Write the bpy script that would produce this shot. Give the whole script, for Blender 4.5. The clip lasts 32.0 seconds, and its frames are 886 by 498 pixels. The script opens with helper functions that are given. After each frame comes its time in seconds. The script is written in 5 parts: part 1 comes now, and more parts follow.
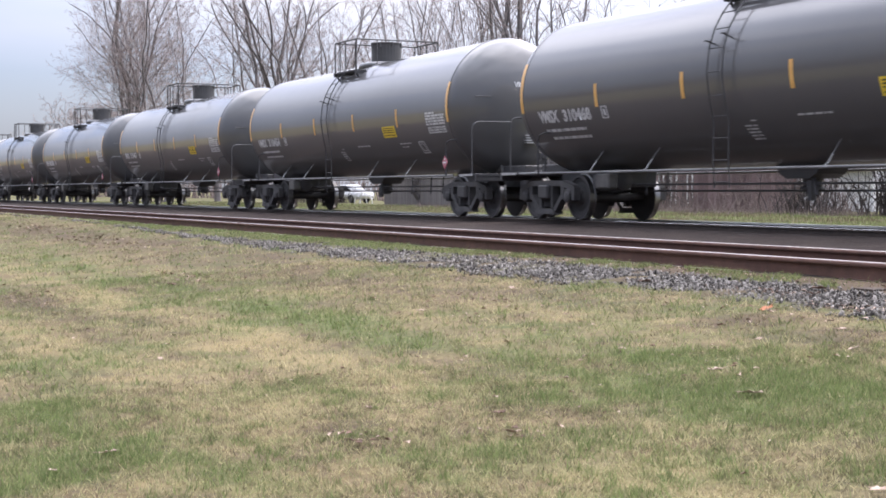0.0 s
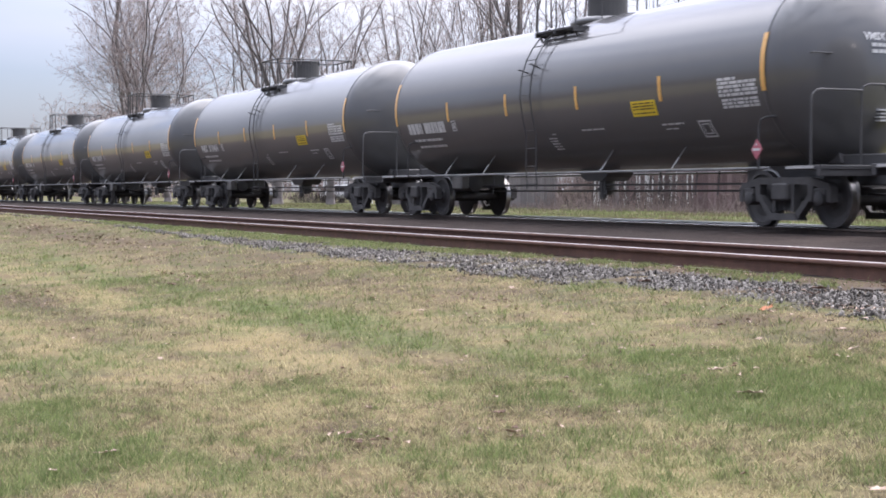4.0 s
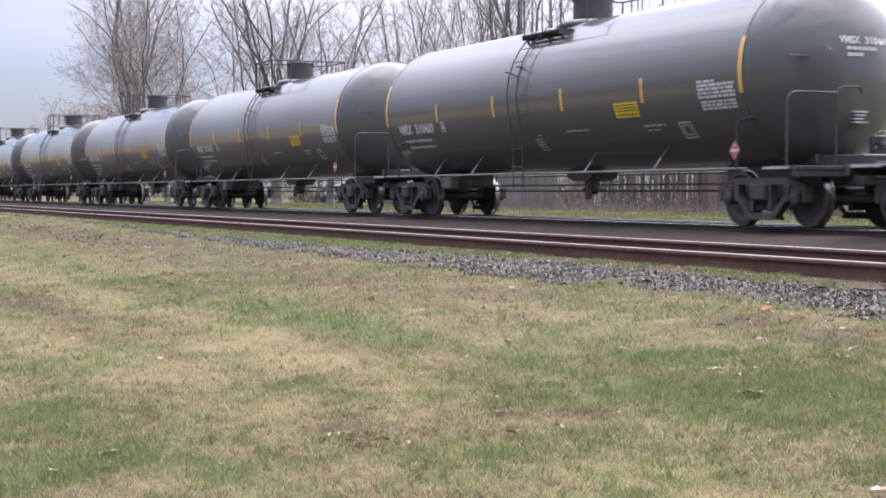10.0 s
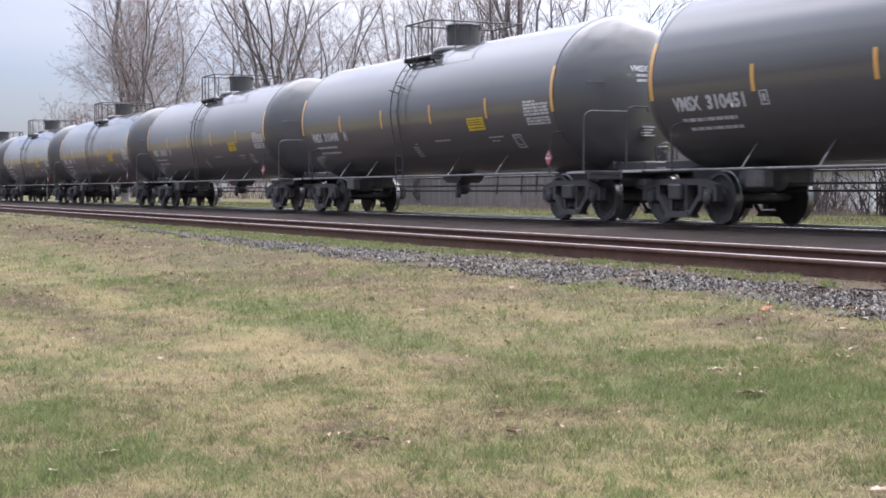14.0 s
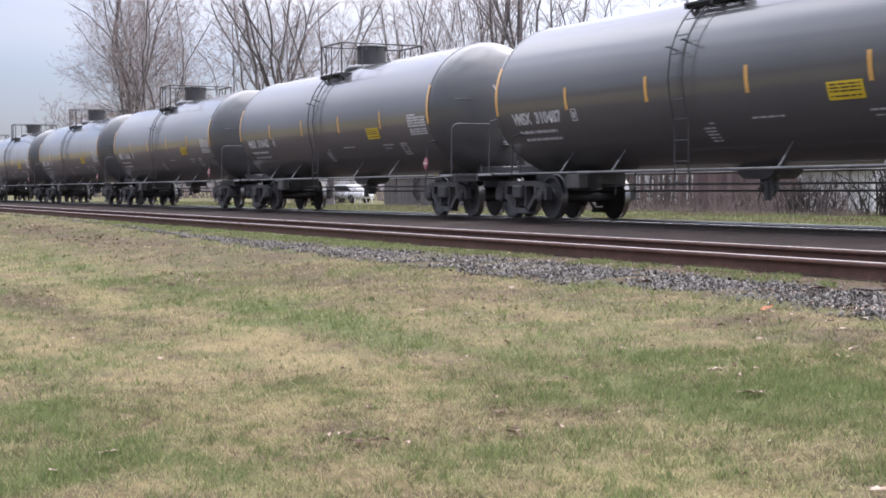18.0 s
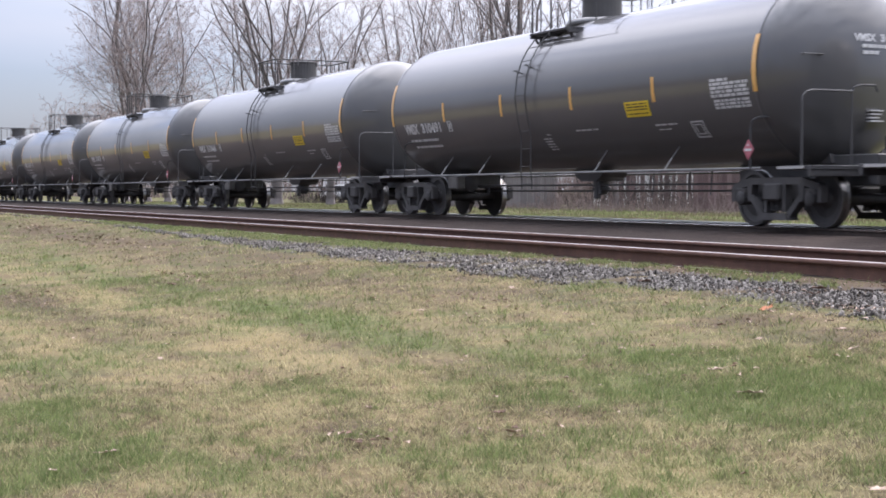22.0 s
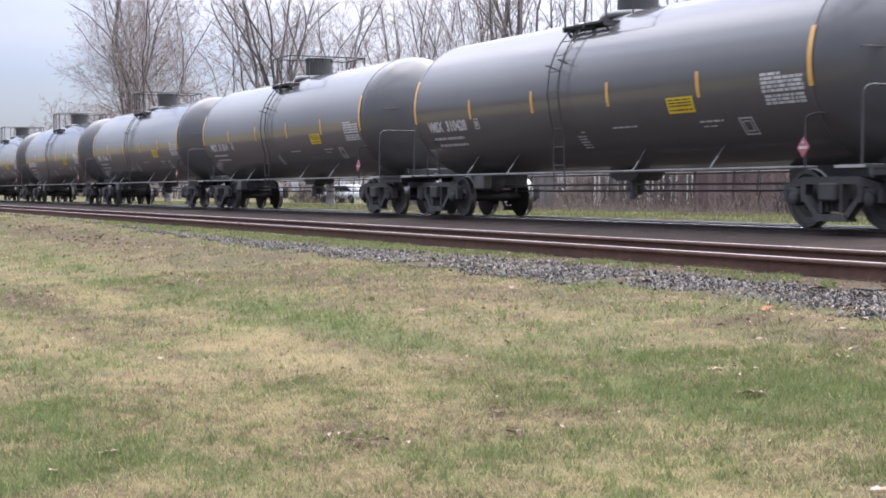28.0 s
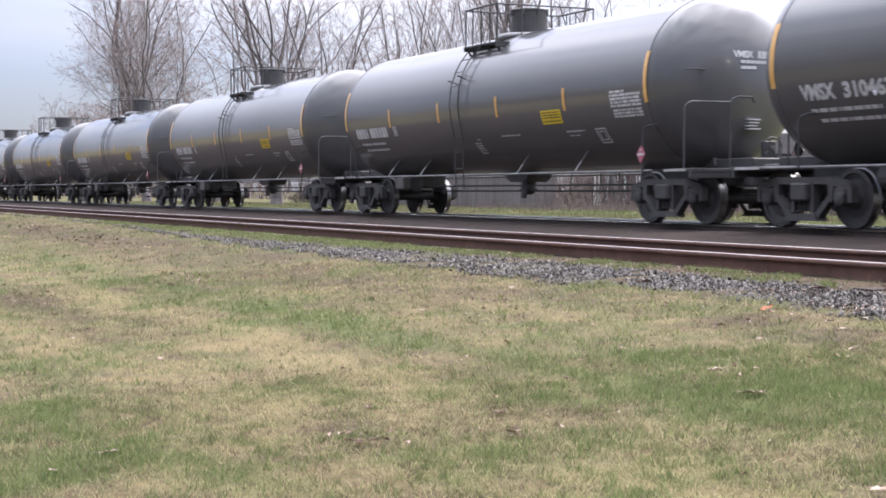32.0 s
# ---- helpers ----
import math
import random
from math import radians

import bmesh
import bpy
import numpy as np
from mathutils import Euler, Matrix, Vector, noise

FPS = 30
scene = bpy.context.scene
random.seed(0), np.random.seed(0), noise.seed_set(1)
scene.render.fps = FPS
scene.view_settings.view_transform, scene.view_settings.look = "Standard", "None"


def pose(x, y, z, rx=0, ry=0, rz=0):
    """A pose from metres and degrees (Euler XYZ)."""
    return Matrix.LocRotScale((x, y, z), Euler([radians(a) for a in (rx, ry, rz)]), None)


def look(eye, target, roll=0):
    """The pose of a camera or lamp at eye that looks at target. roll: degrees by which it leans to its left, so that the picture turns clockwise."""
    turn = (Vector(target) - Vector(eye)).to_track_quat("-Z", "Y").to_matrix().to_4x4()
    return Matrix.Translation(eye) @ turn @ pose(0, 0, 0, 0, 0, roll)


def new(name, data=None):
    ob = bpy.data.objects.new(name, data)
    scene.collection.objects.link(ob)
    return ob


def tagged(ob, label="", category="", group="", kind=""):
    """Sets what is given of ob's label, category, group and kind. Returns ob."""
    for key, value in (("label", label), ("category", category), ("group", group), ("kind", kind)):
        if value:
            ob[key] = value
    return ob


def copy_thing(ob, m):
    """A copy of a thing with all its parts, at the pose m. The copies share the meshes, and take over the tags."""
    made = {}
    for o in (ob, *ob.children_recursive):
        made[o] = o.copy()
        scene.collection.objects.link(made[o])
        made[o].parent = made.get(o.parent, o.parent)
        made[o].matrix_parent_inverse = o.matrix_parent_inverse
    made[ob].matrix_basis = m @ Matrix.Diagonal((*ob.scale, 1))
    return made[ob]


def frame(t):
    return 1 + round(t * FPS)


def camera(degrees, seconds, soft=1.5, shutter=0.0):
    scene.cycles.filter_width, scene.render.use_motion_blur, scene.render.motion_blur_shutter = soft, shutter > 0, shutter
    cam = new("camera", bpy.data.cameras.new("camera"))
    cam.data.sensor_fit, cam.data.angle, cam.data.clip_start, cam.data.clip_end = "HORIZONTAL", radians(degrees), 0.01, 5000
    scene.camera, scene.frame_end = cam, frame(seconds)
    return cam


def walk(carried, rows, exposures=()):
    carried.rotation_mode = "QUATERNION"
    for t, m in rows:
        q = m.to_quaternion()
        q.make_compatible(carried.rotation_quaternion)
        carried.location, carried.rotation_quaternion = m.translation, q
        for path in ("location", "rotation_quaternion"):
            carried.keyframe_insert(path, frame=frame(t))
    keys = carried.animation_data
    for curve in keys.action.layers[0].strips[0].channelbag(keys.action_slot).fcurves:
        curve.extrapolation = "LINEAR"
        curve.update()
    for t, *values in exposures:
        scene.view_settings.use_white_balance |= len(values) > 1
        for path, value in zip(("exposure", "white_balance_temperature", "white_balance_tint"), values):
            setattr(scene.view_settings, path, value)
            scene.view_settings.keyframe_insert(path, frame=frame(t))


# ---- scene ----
import functools

cam = camera(32.827, 32.0, soft=1.7, shutter=0.15)
EYE = (0.0, 0.0, 0.561)
AIM = (-0.90660, 0.42027, -0.03798)
SEEN = look(EYE, (EYE[0] + AIM[0], EYE[1] + AIM[1], EYE[2] + AIM[2]))
walk(cam, [(0.0, SEEN), (32.0, SEEN)], [(0.0, 0.92, 6500, 19.5), (7.0, 0.89, 6500, 19.5), (13.0, 0.84, 6500, 19.5), (19.0, 0.80, 6500, 19.5), (24.0, 0.79, 6500, 19.5), (25.2, 0.88, 6500, 19.5), (30.0, 0.93, 6500, 19.5), (32.0, 0.92, 6500, 19.5)])

# ---- world and sun ----
SUN_AZ, SUN_EL = radians(-20), radians(48)
world = bpy.data.worlds.new("sky")
scene.world = world
world.use_nodes = True
wn, wl = world.node_tree.nodes, world.node_tree.links
wn.clear()
w_out = wn.new("ShaderNodeOutputWorld")
w_bg = wn.new("ShaderNodeBackground")
w_sky = wn.new("ShaderNodeTexSky")
w_sky.sky_type = "NISHITA"
w_sky.sun_disc = False
w_sky.sun_elevation, w_sky.sun_rotation = SUN_EL, SUN_AZ
w_sky.air_density, w_sky.dust_density = 1.0, 3.0
w_tc = wn.new("ShaderNodeTexCoord")
w_map = wn.new("ShaderNodeMapping")
w_map.inputs["Scale"].default_value = (1.0, 1.0, 4.0)
w_map.inputs["Location"].default_value = (0.0, 0.0, 0.0)
w_noise = wn.new("ShaderNodeTexNoise")
w_noise.inputs["Scale"].default_value = 2.2
w_noise.inputs["Detail"].default_value = 5
w_ramp = wn.new("ShaderNodeValToRGB")
w_ramp.color_ramp.elements[0].position = 0.30
w_ramp.color_ramp.elements[0].color = (0.30, 0.30, 0.30, 1)
w_ramp.color_ramp.elements[1].position = 0.60
w_ramp.color_ramp.elements[1].color = (1, 1, 1, 1)
w_mix = wn.new("ShaderNodeMixRGB")
# thin cloud, brighter round the veiled sun
SUN_DIR = Vector((math.sin(SUN_AZ) * math.cos(SUN_EL), math.cos(SUN_AZ) * math.cos(SUN_EL), math.sin(SUN_EL)))
w_dot = wn.new("ShaderNodeVectorMath")
w_dot.operation = "DOT_PRODUCT"
w_dot.inputs[1].default_value = SUN_DIR
wl.new(w_tc.outputs["Generated"], w_dot.inputs[0])
w_glow = wn.new("ShaderNodeMapRange")
w_glow.interpolation_type = "SMOOTHSTEP"
w_glow.inputs["From Min"].default_value, w_glow.inputs["From Max"].default_value = -0.3, 1.0
w_glow.inputs["To Min"].default_value, w_glow.inputs["To Max"].default_value = 0.58, 1.7
wl.new(w_dot.outputs["Value"], w_glow.inputs["Value"])
w_cloud = wn.new("ShaderNodeVectorMath")
w_cloud.operation = "SCALE"
w_near = wn.new("ShaderNodeMapRange")
w_near.interpolation_type = "SMOOTHSTEP"
w_near.inputs["From Min"].default_value, w_near.inputs["From Max"].default_value = 0.34, 0.66
wl.new(w_dot.outputs["Value"], w_near.inputs["Value"])
w_tone = wn.new("ShaderNodeMixRGB")
w_tone.inputs["Color1"].default_value, w_tone.inputs["Color2"].default_value = (3.02, 3.38, 3.88, 1), (3.75, 3.95, 4.20, 1)
wl.new(w_near.outputs["Result"], w_tone.inputs["Fac"])
wl.new(w_tone.outputs["Color"], w_cloud.inputs[0])
w_sep = wn.new("ShaderNodeSeparateXYZ")
wl.new(w_tc.outputs["Generated"], w_sep.inputs["Vector"])
w_rise = wn.new("ShaderNodeMapRange")
w_rise.inputs["To Min"].default_value, w_rise.inputs["To Max"].default_value = 1.0, 6.2
w_high = wn.new("ShaderNodeMath")
w_high.operation, w_high.use_clamp = "POWER", True
w_high.inputs[1].default_value = 1.6
wl.new(w_sep.outputs["Z"], w_high.inputs[0])
wl.new(w_high.outputs[0], w_rise.inputs["Value"])
w_both = wn.new("ShaderNodeMath")
w_both.operation = "MULTIPLY"
wl.new(w_glow.outputs["Result"], w_both.inputs[0])
wl.new(w_rise.outputs["Result"], w_both.inputs[1])
wl.new(w_both.outputs[0], w_cloud.inputs["Scale"])
wl.new(w_cloud.outputs["Vector"], w_mix.inputs["Color2"])
wl.new(w_tc.outputs["Generated"], w_map.inputs["Vector"])
wl.new(w_map.outputs["Vector"], w_noise.inputs["Vector"])
wl.new(w_noise.outputs["Fac"], w_ramp.inputs["Fac"])
# the cloud thins out low in the west, where pale blue shows
w_west = wn.new("ShaderNodeVectorMath")
w_west.operation = "DOT_PRODUCT"
w_west.inputs[1].default_value = Vector((-0.985, 0.155, 0.052)).normalized()
wl.new(w_tc.outputs["Generated"], w_west.inputs[0])
w_gap = wn.new("ShaderNodeMapRange")
w_gap.interpolation_type = "SMOOTHSTEP"
w_gap.inputs["From Min"].default_value, w_gap.inputs["From Max"].default_value = 0.970, 0.9985
w_gap.inputs["To Min"].default_value, w_gap.inputs["To Max"].default_value = 1.0, 0.35
wl.new(w_west.outputs["Value"], w_gap.inputs["Value"])
w_low = wn.new("ShaderNodeMapRange")
w_low.interpolation_type = "SMOOTHSTEP"
w_low.inputs["From Min"].default_value, w_low.inputs["From Max"].default_value = 0.058, 0.105
wl.new(w_sep.outputs["Z"], w_low.inputs["Value"])
w_band = wn.new("ShaderNodeMath")
w_band.operation = "MAXIMUM"
wl.new(w_gap.outputs["Result"], w_band.inputs[0])
wl.new(w_low.outputs["Result"], w_band.inputs[1])
w_cover = wn.new("ShaderNodeMath")
w_cover.operation = "MULTIPLY"
wl.new(w_ramp.outputs["Color"], w_cover.inputs[0])
wl.new(w_band.outputs[0], w_cover.inputs[1])
w_blue = wn.new("ShaderNodeVectorMath")
w_blue.operation = "MULTIPLY"
w_blue.inputs[1].default_value = (0.72, 0.86, 1.12)
wl.new(w_sky.outputs["Color"], w_blue.inputs[0])
wl.new(w_cover.outputs[0], w_mix.inputs["Fac"])
wl.new(w_blue.outputs["Vector"], w_mix.inputs["Color1"])
wl.new(w_mix.outputs["Color"], w_bg.inputs["Color"])
wl.new(w_bg.outputs["Background"], w_out.inputs["Surface"])
w_bg.inputs["Strength"].default_value = 0.10

sun = new("sun", bpy.data.lights.new("sun", "SUN"))
sun.data.energy = 1.0
sun.data.angle = radians(10)
sun.data.color = (1.0, 0.93, 0.84)
sun.matrix_world = look(SUN_DIR * 60, (0, 0, 0))

# ---- materials ----
def material(name, a, b, rough=0.7, metal=0.0, scale=6.0, fine=60.0, bump=0.2, mix=0.5, rough_var=0.1, coat=0.0, per_object=0.0, per_island=0.0, depth=0.01, spec=0.5, coat_rough=0.06, skew=1.0):
    """Two tones mixed by a coarse and a fine noise, with fine relief."""
    m = bpy.data.materials.new(name)
    m.use_nodes = True
    n, l = m.node_tree.nodes, m.node_tree.links
    bs = n["Principled BSDF"]
    tc = n.new("ShaderNodeTexCoord")
    n1, n2 = n.new("ShaderNodeTexNoise"), n.new("ShaderNodeTexNoise")
    n1.inputs["Scale"].default_value, n1.inputs["Detail"].default_value = scale, 5
    n2.inputs["Scale"].default_value, n2.inputs["Detail"].default_value = fine, 3
    for t in (n1, n2):
        l.new(tc.outputs["Object"], t.inputs["Vector"])
    add = n.new("ShaderNodeMath")
    add.operation = "MULTIPLY_ADD"
    l.new(n2.outputs["Fac"], add.inputs[0])
    add.inputs[1].default_value = 0.5
    l.new(n1.outputs["Fac"], add.inputs[2])
    rng = n.new("ShaderNodeMapRange")
    rng.inputs["From Min"].default_value, rng.inputs["From Max"].default_value = 0.75 - mix * 0.5, 0.75 + mix * 0.5
    l.new(add.outputs[0], rng.inputs["Value"])
    fac = rng.outputs["Result"]
    if per_object or per_island:
        src = n.new("ShaderNodeObjectInfo").outputs["Random"] if per_object else n.new("ShaderNodeNewGeometry").outputs["Random Per Island"]
        sub = n.new("ShaderNodeMath")
        sub.operation = "MULTIPLY_ADD"
        l.new(src, sub.inputs[0])
        sub.inputs[1].default_value = per_object or per_island
        half = n.new("ShaderNodeMath")
        half.operation = "MULTIPLY"
        l.new(fac, half.inputs[0])
        half.inputs[1].default_value = 1 - (per_object or per_island)
        l.new(half.outputs[0], sub.inputs[2])
        fac = sub.outputs[0]
    if skew != 1.0:
        power = n.new("ShaderNodeMath")
        power.operation, power.use_clamp = "POWER", True
        l.new(fac, power.inputs[0])
        power.inputs[1].default_value = skew
        fac = power.outputs[0]
    mx = n.new("ShaderNodeMixRGB")
    mx.inputs["Color1"].default_value, mx.inputs["Color2"].default_value = (*a, 1), (*b, 1)
    l.new(fac, mx.inputs["Fac"])
    l.new(mx.outputs["Color"], bs.inputs["Base Color"])
    rr = n.new("ShaderNodeMapRange")
    rr.inputs["To Min"].default_value, rr.inputs["To Max"].default_value = max(rough - rough_var, 0.02), min(rough + rough_var, 1)
    l.new(n1.outputs["Fac"], rr.inputs["Value"])
    l.new(rr.outputs["Result"], bs.inputs["Roughness"])
    bs.inputs["Metallic"].default_value = metal
    bs.inputs["Specular IOR Level"].default_value = spec
    if coat:
        bs.inputs["Coat Weight"].default_value, bs.inputs["Coat Roughness"].default_value = coat, coat_rough
    if bump:
        bp = n.new("ShaderNodeBump")
        bp.inputs["Strength"].default_value, bp.inputs["Distance"].default_value = bump, depth
        l.new(n2.outputs["Fac"], bp.inputs["Height"])
        l.new(bp.outputs["Normal"], bs.inputs["Normal"])
    return m


def worn_top(name, side_a, side_b, top, rough=0.25, cut=0.5):
    """Rusty steel, polished on the faces that look up."""
    m = material(name, side_a, side_b, 0.85, 0.0, 8, 90, 0.4)
    n, l = m.node_tree.nodes, m.node_tree.links
    bs = n["Principled BSDF"]
    geo, sep = n.new("ShaderNodeNewGeometry"), n.new("ShaderNodeSeparateXYZ")
    l.new(geo.outputs["True Normal"], sep.inputs["Vector"])
    gt = n.new("ShaderNodeMath")
    gt.operation = "GREATER_THAN"
    gt.inputs[1].default_value = cut
    l.new(sep.outputs["Z"], gt.inputs[0])
    for socket, value in (("Base Color", (*top, 1)), ("Roughness", (rough,) * 3 + (1,)), ("Metallic", (1, 1, 1, 1))):
        mx = n.new("ShaderNodeMixRGB")
        l.new(gt.outputs[0], mx.inputs["Fac"])
        old = bs.inputs[socket].links
        if old:
            l.new(old[0].from_socket, mx.inputs["Color1"])
        else:
            mx.inputs["Color1"].default_value = (0, 0, 0, 1)
        mx.inputs["Color2"].default_value = value
        l.new(mx.outputs["Color"], bs.inputs[socket])
    return m


def turf(name, lo, hi, green, green_hi, blade=False):
    """Dry and green grass mixed by the mesh's own 'green' value."""
    m = bpy.data.materials.new(name)
    m.use_nodes = True
    n, l = m.node_tree.nodes, m.node_tree.links
    bs = n["Principled BSDF"]
    at = n.new("ShaderNodeAttribute")
    at.attribute_name = "green"
    dry = n.new("ShaderNodeAttribute")
    dry.attribute_name = "straw"
    tc = n.new("ShaderNodeTexCoord")
    n2 = n.new("ShaderNodeTexNoise")
    n2.inputs["Scale"].default_value, n2.inputs["Detail"].default_value = 22, 6
    l.new(tc.outputs["Object"], n2.inputs["Vector"])
    if blade:
        fac = n.new("ShaderNodeNewGeometry").outputs["Random Per Island"]
    else:
        ramp = n.new("ShaderNodeMapRange")
        ramp.inputs["From Min"].default_value, ramp.inputs["From Max"].default_value = 0.34, 0.66
        l.new(n2.outputs["Fac"], ramp.inputs["Value"])
        fac = ramp.outputs["Result"]
    # matted straw and bare brown soil by the mesh's own 'straw' value
    both_dry = n.new("ShaderNodeMath")
    both_dry.operation = "MULTIPLY_ADD"
    both_dry.use_clamp = True
    l.new(fac, both_dry.inputs[0])
    both_dry.inputs[1].default_value = 0.60
    l.new(dry.outputs["Fac"], both_dry.inputs[2])
    pair = []
    for a, b, fac in ((lo, hi, both_dry.outputs[0]), (green, green_hi, fac)):
        mx = n.new("ShaderNodeMixRGB")
        mx.inputs["Color1"].default_value, mx.inputs["Color2"].default_value = (*a, 1), (*b, 1)
        l.new(fac, mx.inputs["Fac"])
        pair.append(mx)
    mx = n.new("ShaderNodeMixRGB")
    l.new(pair[0].outputs["Color"], mx.inputs["Color1"])
    l.new(pair[1].outputs["Color"], mx.inputs["Color2"])
    l.new(at.outputs["Fac"], mx.inputs["Fac"])
    l.new(mx.outputs["Color"], bs.inputs["Base Color"])
    bs.inputs["Roughness"].default_value = 0.85
    bs.inputs["Specular IOR Level"].default_value = 0.12
    if blade:
        thin, both = n.new("ShaderNodeBsdfTranslucent"), n.new("ShaderNodeMixShader")
        l.new(mx.outputs["Color"], thin.inputs["Color"])
        both.inputs["Fac"].default_value = 0.5
        l.new(bs.outputs[0], both.inputs[1])
        l.new(thin.outputs[0], both.inputs[2])
        l.new(both.outputs[0], n["Material Output"].inputs["Surface"])
    else:
        bp = n.new("ShaderNodeBump")
        bp.inputs["Strength"].default_value, bp.inputs["Distance"].default_value = 0.6, 0.03
        l.new(n2.outputs["Fac"], bp.inputs["Height"])
        l.new(bp.outputs["Normal"], bs.inputs["Normal"])
    return m


BLACK = material("black_tank_paint", (0.090, 0.090, 0.092), (0.110, 0.108, 0.106), 0.30, 0, 0.5, 3, 0.02, 0.9, 0.06, 1.0, depth=0.006, coat_rough=0.07)
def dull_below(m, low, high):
    """The gloss is cut by height towards the underside, to dim the reflected ground."""
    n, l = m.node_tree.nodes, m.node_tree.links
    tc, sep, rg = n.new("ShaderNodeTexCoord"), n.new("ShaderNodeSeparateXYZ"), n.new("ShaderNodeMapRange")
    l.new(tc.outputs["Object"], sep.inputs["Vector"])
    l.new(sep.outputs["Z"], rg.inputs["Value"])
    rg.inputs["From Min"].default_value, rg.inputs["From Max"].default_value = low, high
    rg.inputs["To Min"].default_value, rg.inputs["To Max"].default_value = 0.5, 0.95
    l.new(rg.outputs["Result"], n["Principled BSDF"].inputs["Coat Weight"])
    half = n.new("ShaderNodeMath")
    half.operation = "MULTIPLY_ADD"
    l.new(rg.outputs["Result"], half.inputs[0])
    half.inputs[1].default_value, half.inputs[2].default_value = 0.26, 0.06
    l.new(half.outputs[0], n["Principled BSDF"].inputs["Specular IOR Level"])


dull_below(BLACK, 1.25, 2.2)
FRAME_BLACK = material("dusty_black_steel", (0.046, 0.046, 0.049), (0.078, 0.076, 0.076), 0.55, 0, 3, 40, 0.15, 0.6, 0.1)
CAST = material("dusty_cast_steel", (0.050, 0.048, 0.048), (0.090, 0.086, 0.084), 0.75, 0, 5, 60, 0.3, 0.6)
WHEEL = material("worn_wheel_steel", (0.050, 0.048, 0.048), (0.086, 0.081, 0.079), 0.65, 0.1, 6, 70, 0.2)
TREAD = material("polished_wheel_rim", (0.16, 0.16, 0.16), (0.34, 0.33, 0.32), 0.34, 1.0, 10, 80, 0.05)
PIPE = material("worn_grey_pipe", (0.06, 0.06, 0.06), (0.17, 0.165, 0.16), 0.4, 0.2, 3, 50, 0.1)
EDGE = material("pale_edge_and_lit_strut_paint", (0.30, 0.30, 0.29), (0.52, 0.51, 0.50), 0.5, 0.0, 8, 60, 0.1)
EDGE_PIPE = material("worn_galvanised_pipe", (0.13, 0.13, 0.13), (0.30, 0.295, 0.29), 0.4, 0.3, 3, 50, 0.1)
ORANGE = material("orange_reflective_tape", (0.70, 0.36, 0.08), (0.80, 0.46, 0.14), 0.3, 0, 5, 60, 0.05, coat=0.7, coat_rough=0.2)
YELLOW = material("yellow_sign_paint", (0.75, 0.52, 0.03), (0.85, 0.62, 0.05), 0.45, 0, 3, 60, 0.05)
WHITE = material("white_stencil_paint", (0.46, 0.46, 0.46), (0.70, 0.70, 0.69), 0.55, 0, 6, 80, 0.05)
DARK = material("dark_stencil_paint", (0.05, 0.04, 0.02), (0.09, 0.07, 0.03), 0.6)
RED = material("red_placard_ink", (0.40, 0.10, 0.13), (0.48, 0.16, 0.19), 0.5)
RAIL = worn_top("running_rail_steel", (0.035, 0.026, 0.022), (0.075, 0.055, 0.045), (0.88, 0.88, 0.87), 0.22)
GAUGE_FACE = material("polished_gauge_face", (0.72, 0.71, 0.69), (0.90, 0.89, 0.87), 0.50, 1.0, 4, 50, 0.05)
RAIL_OLD = worn_top("rusty_siding_rail_steel", (0.075, 0.036, 0.026), (0.14, 0.070, 0.050), (0.66, 0.60, 0.58), 0.30, 0.90)
BALLAST = material("dark_track_ballast", (0.026, 0.0195, 0.0165), (0.068, 0.052, 0.045), 0.95, 0, 2, 24, 0.9, 0.7, depth=0.03, spec=0.12)
STONE = material("grey_ballast_stone", (0.022, 0.019, 0.017), (0.34, 0.316, 0.288), 0.85, 0, 9, 60, 0.3, 0.6, per_island=0.85, spec=0.12, skew=1.6)
STONE_ONE = material("grey_crushed_stone", (0.022, 0.019, 0.017), (0.34, 0.316, 0.288), 0.85, 0, 9, 60, 0.3, 0.6, per_object=0.85, spec=0.12, skew=1.6)
TIE = material("weathered_tie_wood", (0.045, 0.036, 0.030), (0.11, 0.09, 0.075), 0.9, 0, 5, 50, 0.4, spec=0.12)
SOIL = turf("lawn_soil", (0.074, 0.053, 0.034), (0.205, 0.160, 0.080), (0.048, 0.058, 0.020), (0.115, 0.130, 0.047))
BLADE = turf("lawn_blades", (0.112, 0.084, 0.060), (0.505, 0.447, 0.262), (0.088, 0.121, 0.044), (0.230, 0.286, 0.114), True)
BARK = material("grey_brown_bark", (0.115, 0.104, 0.104), (0.215, 0.195, 0.193), 0.9, 0, 3, 30, 0.6, spec=0.12)
TWIG = material("bare_twigs", (0.24, 0.198, 0.190), (0.40, 0.34, 0.32), 0.9, 0, 2, 20, 0.0, per_island=0.5, spec=0.12)
BRUSH = material("reddish_brush_stems", (0.10, 0.078, 0.074), (0.25, 0.20, 0.185), 0.9, 0, 2, 20, 0.0, per_island=0.5, spec=0.12)
BARK_DARK = material("dark_shrub_bark", (0.035, 0.030, 0.029), (0.085, 0.073, 0.070), 0.9, 0, 3, 30, 0.4, spec=0.12)
FENCE = material("grey_weathered_boards", (0.13, 0.118, 0.116), (0.25, 0.23, 0.225), 0.9, 0, 4, 50, 0.3, per_object=0.5, spec=0.12)
BARN = material("faded_red_boards", (0.10, 0.070, 0.070), (0.29, 0.205, 0.200), 0.85, 0, 3, 40, 0.3, per_object=0.75, spec=0.12)
CLADDING = material("white_siding_paint", (0.62, 0.62, 0.62), (0.80, 0.80, 0.79), 0.6, 0, 2, 40, 0.1)
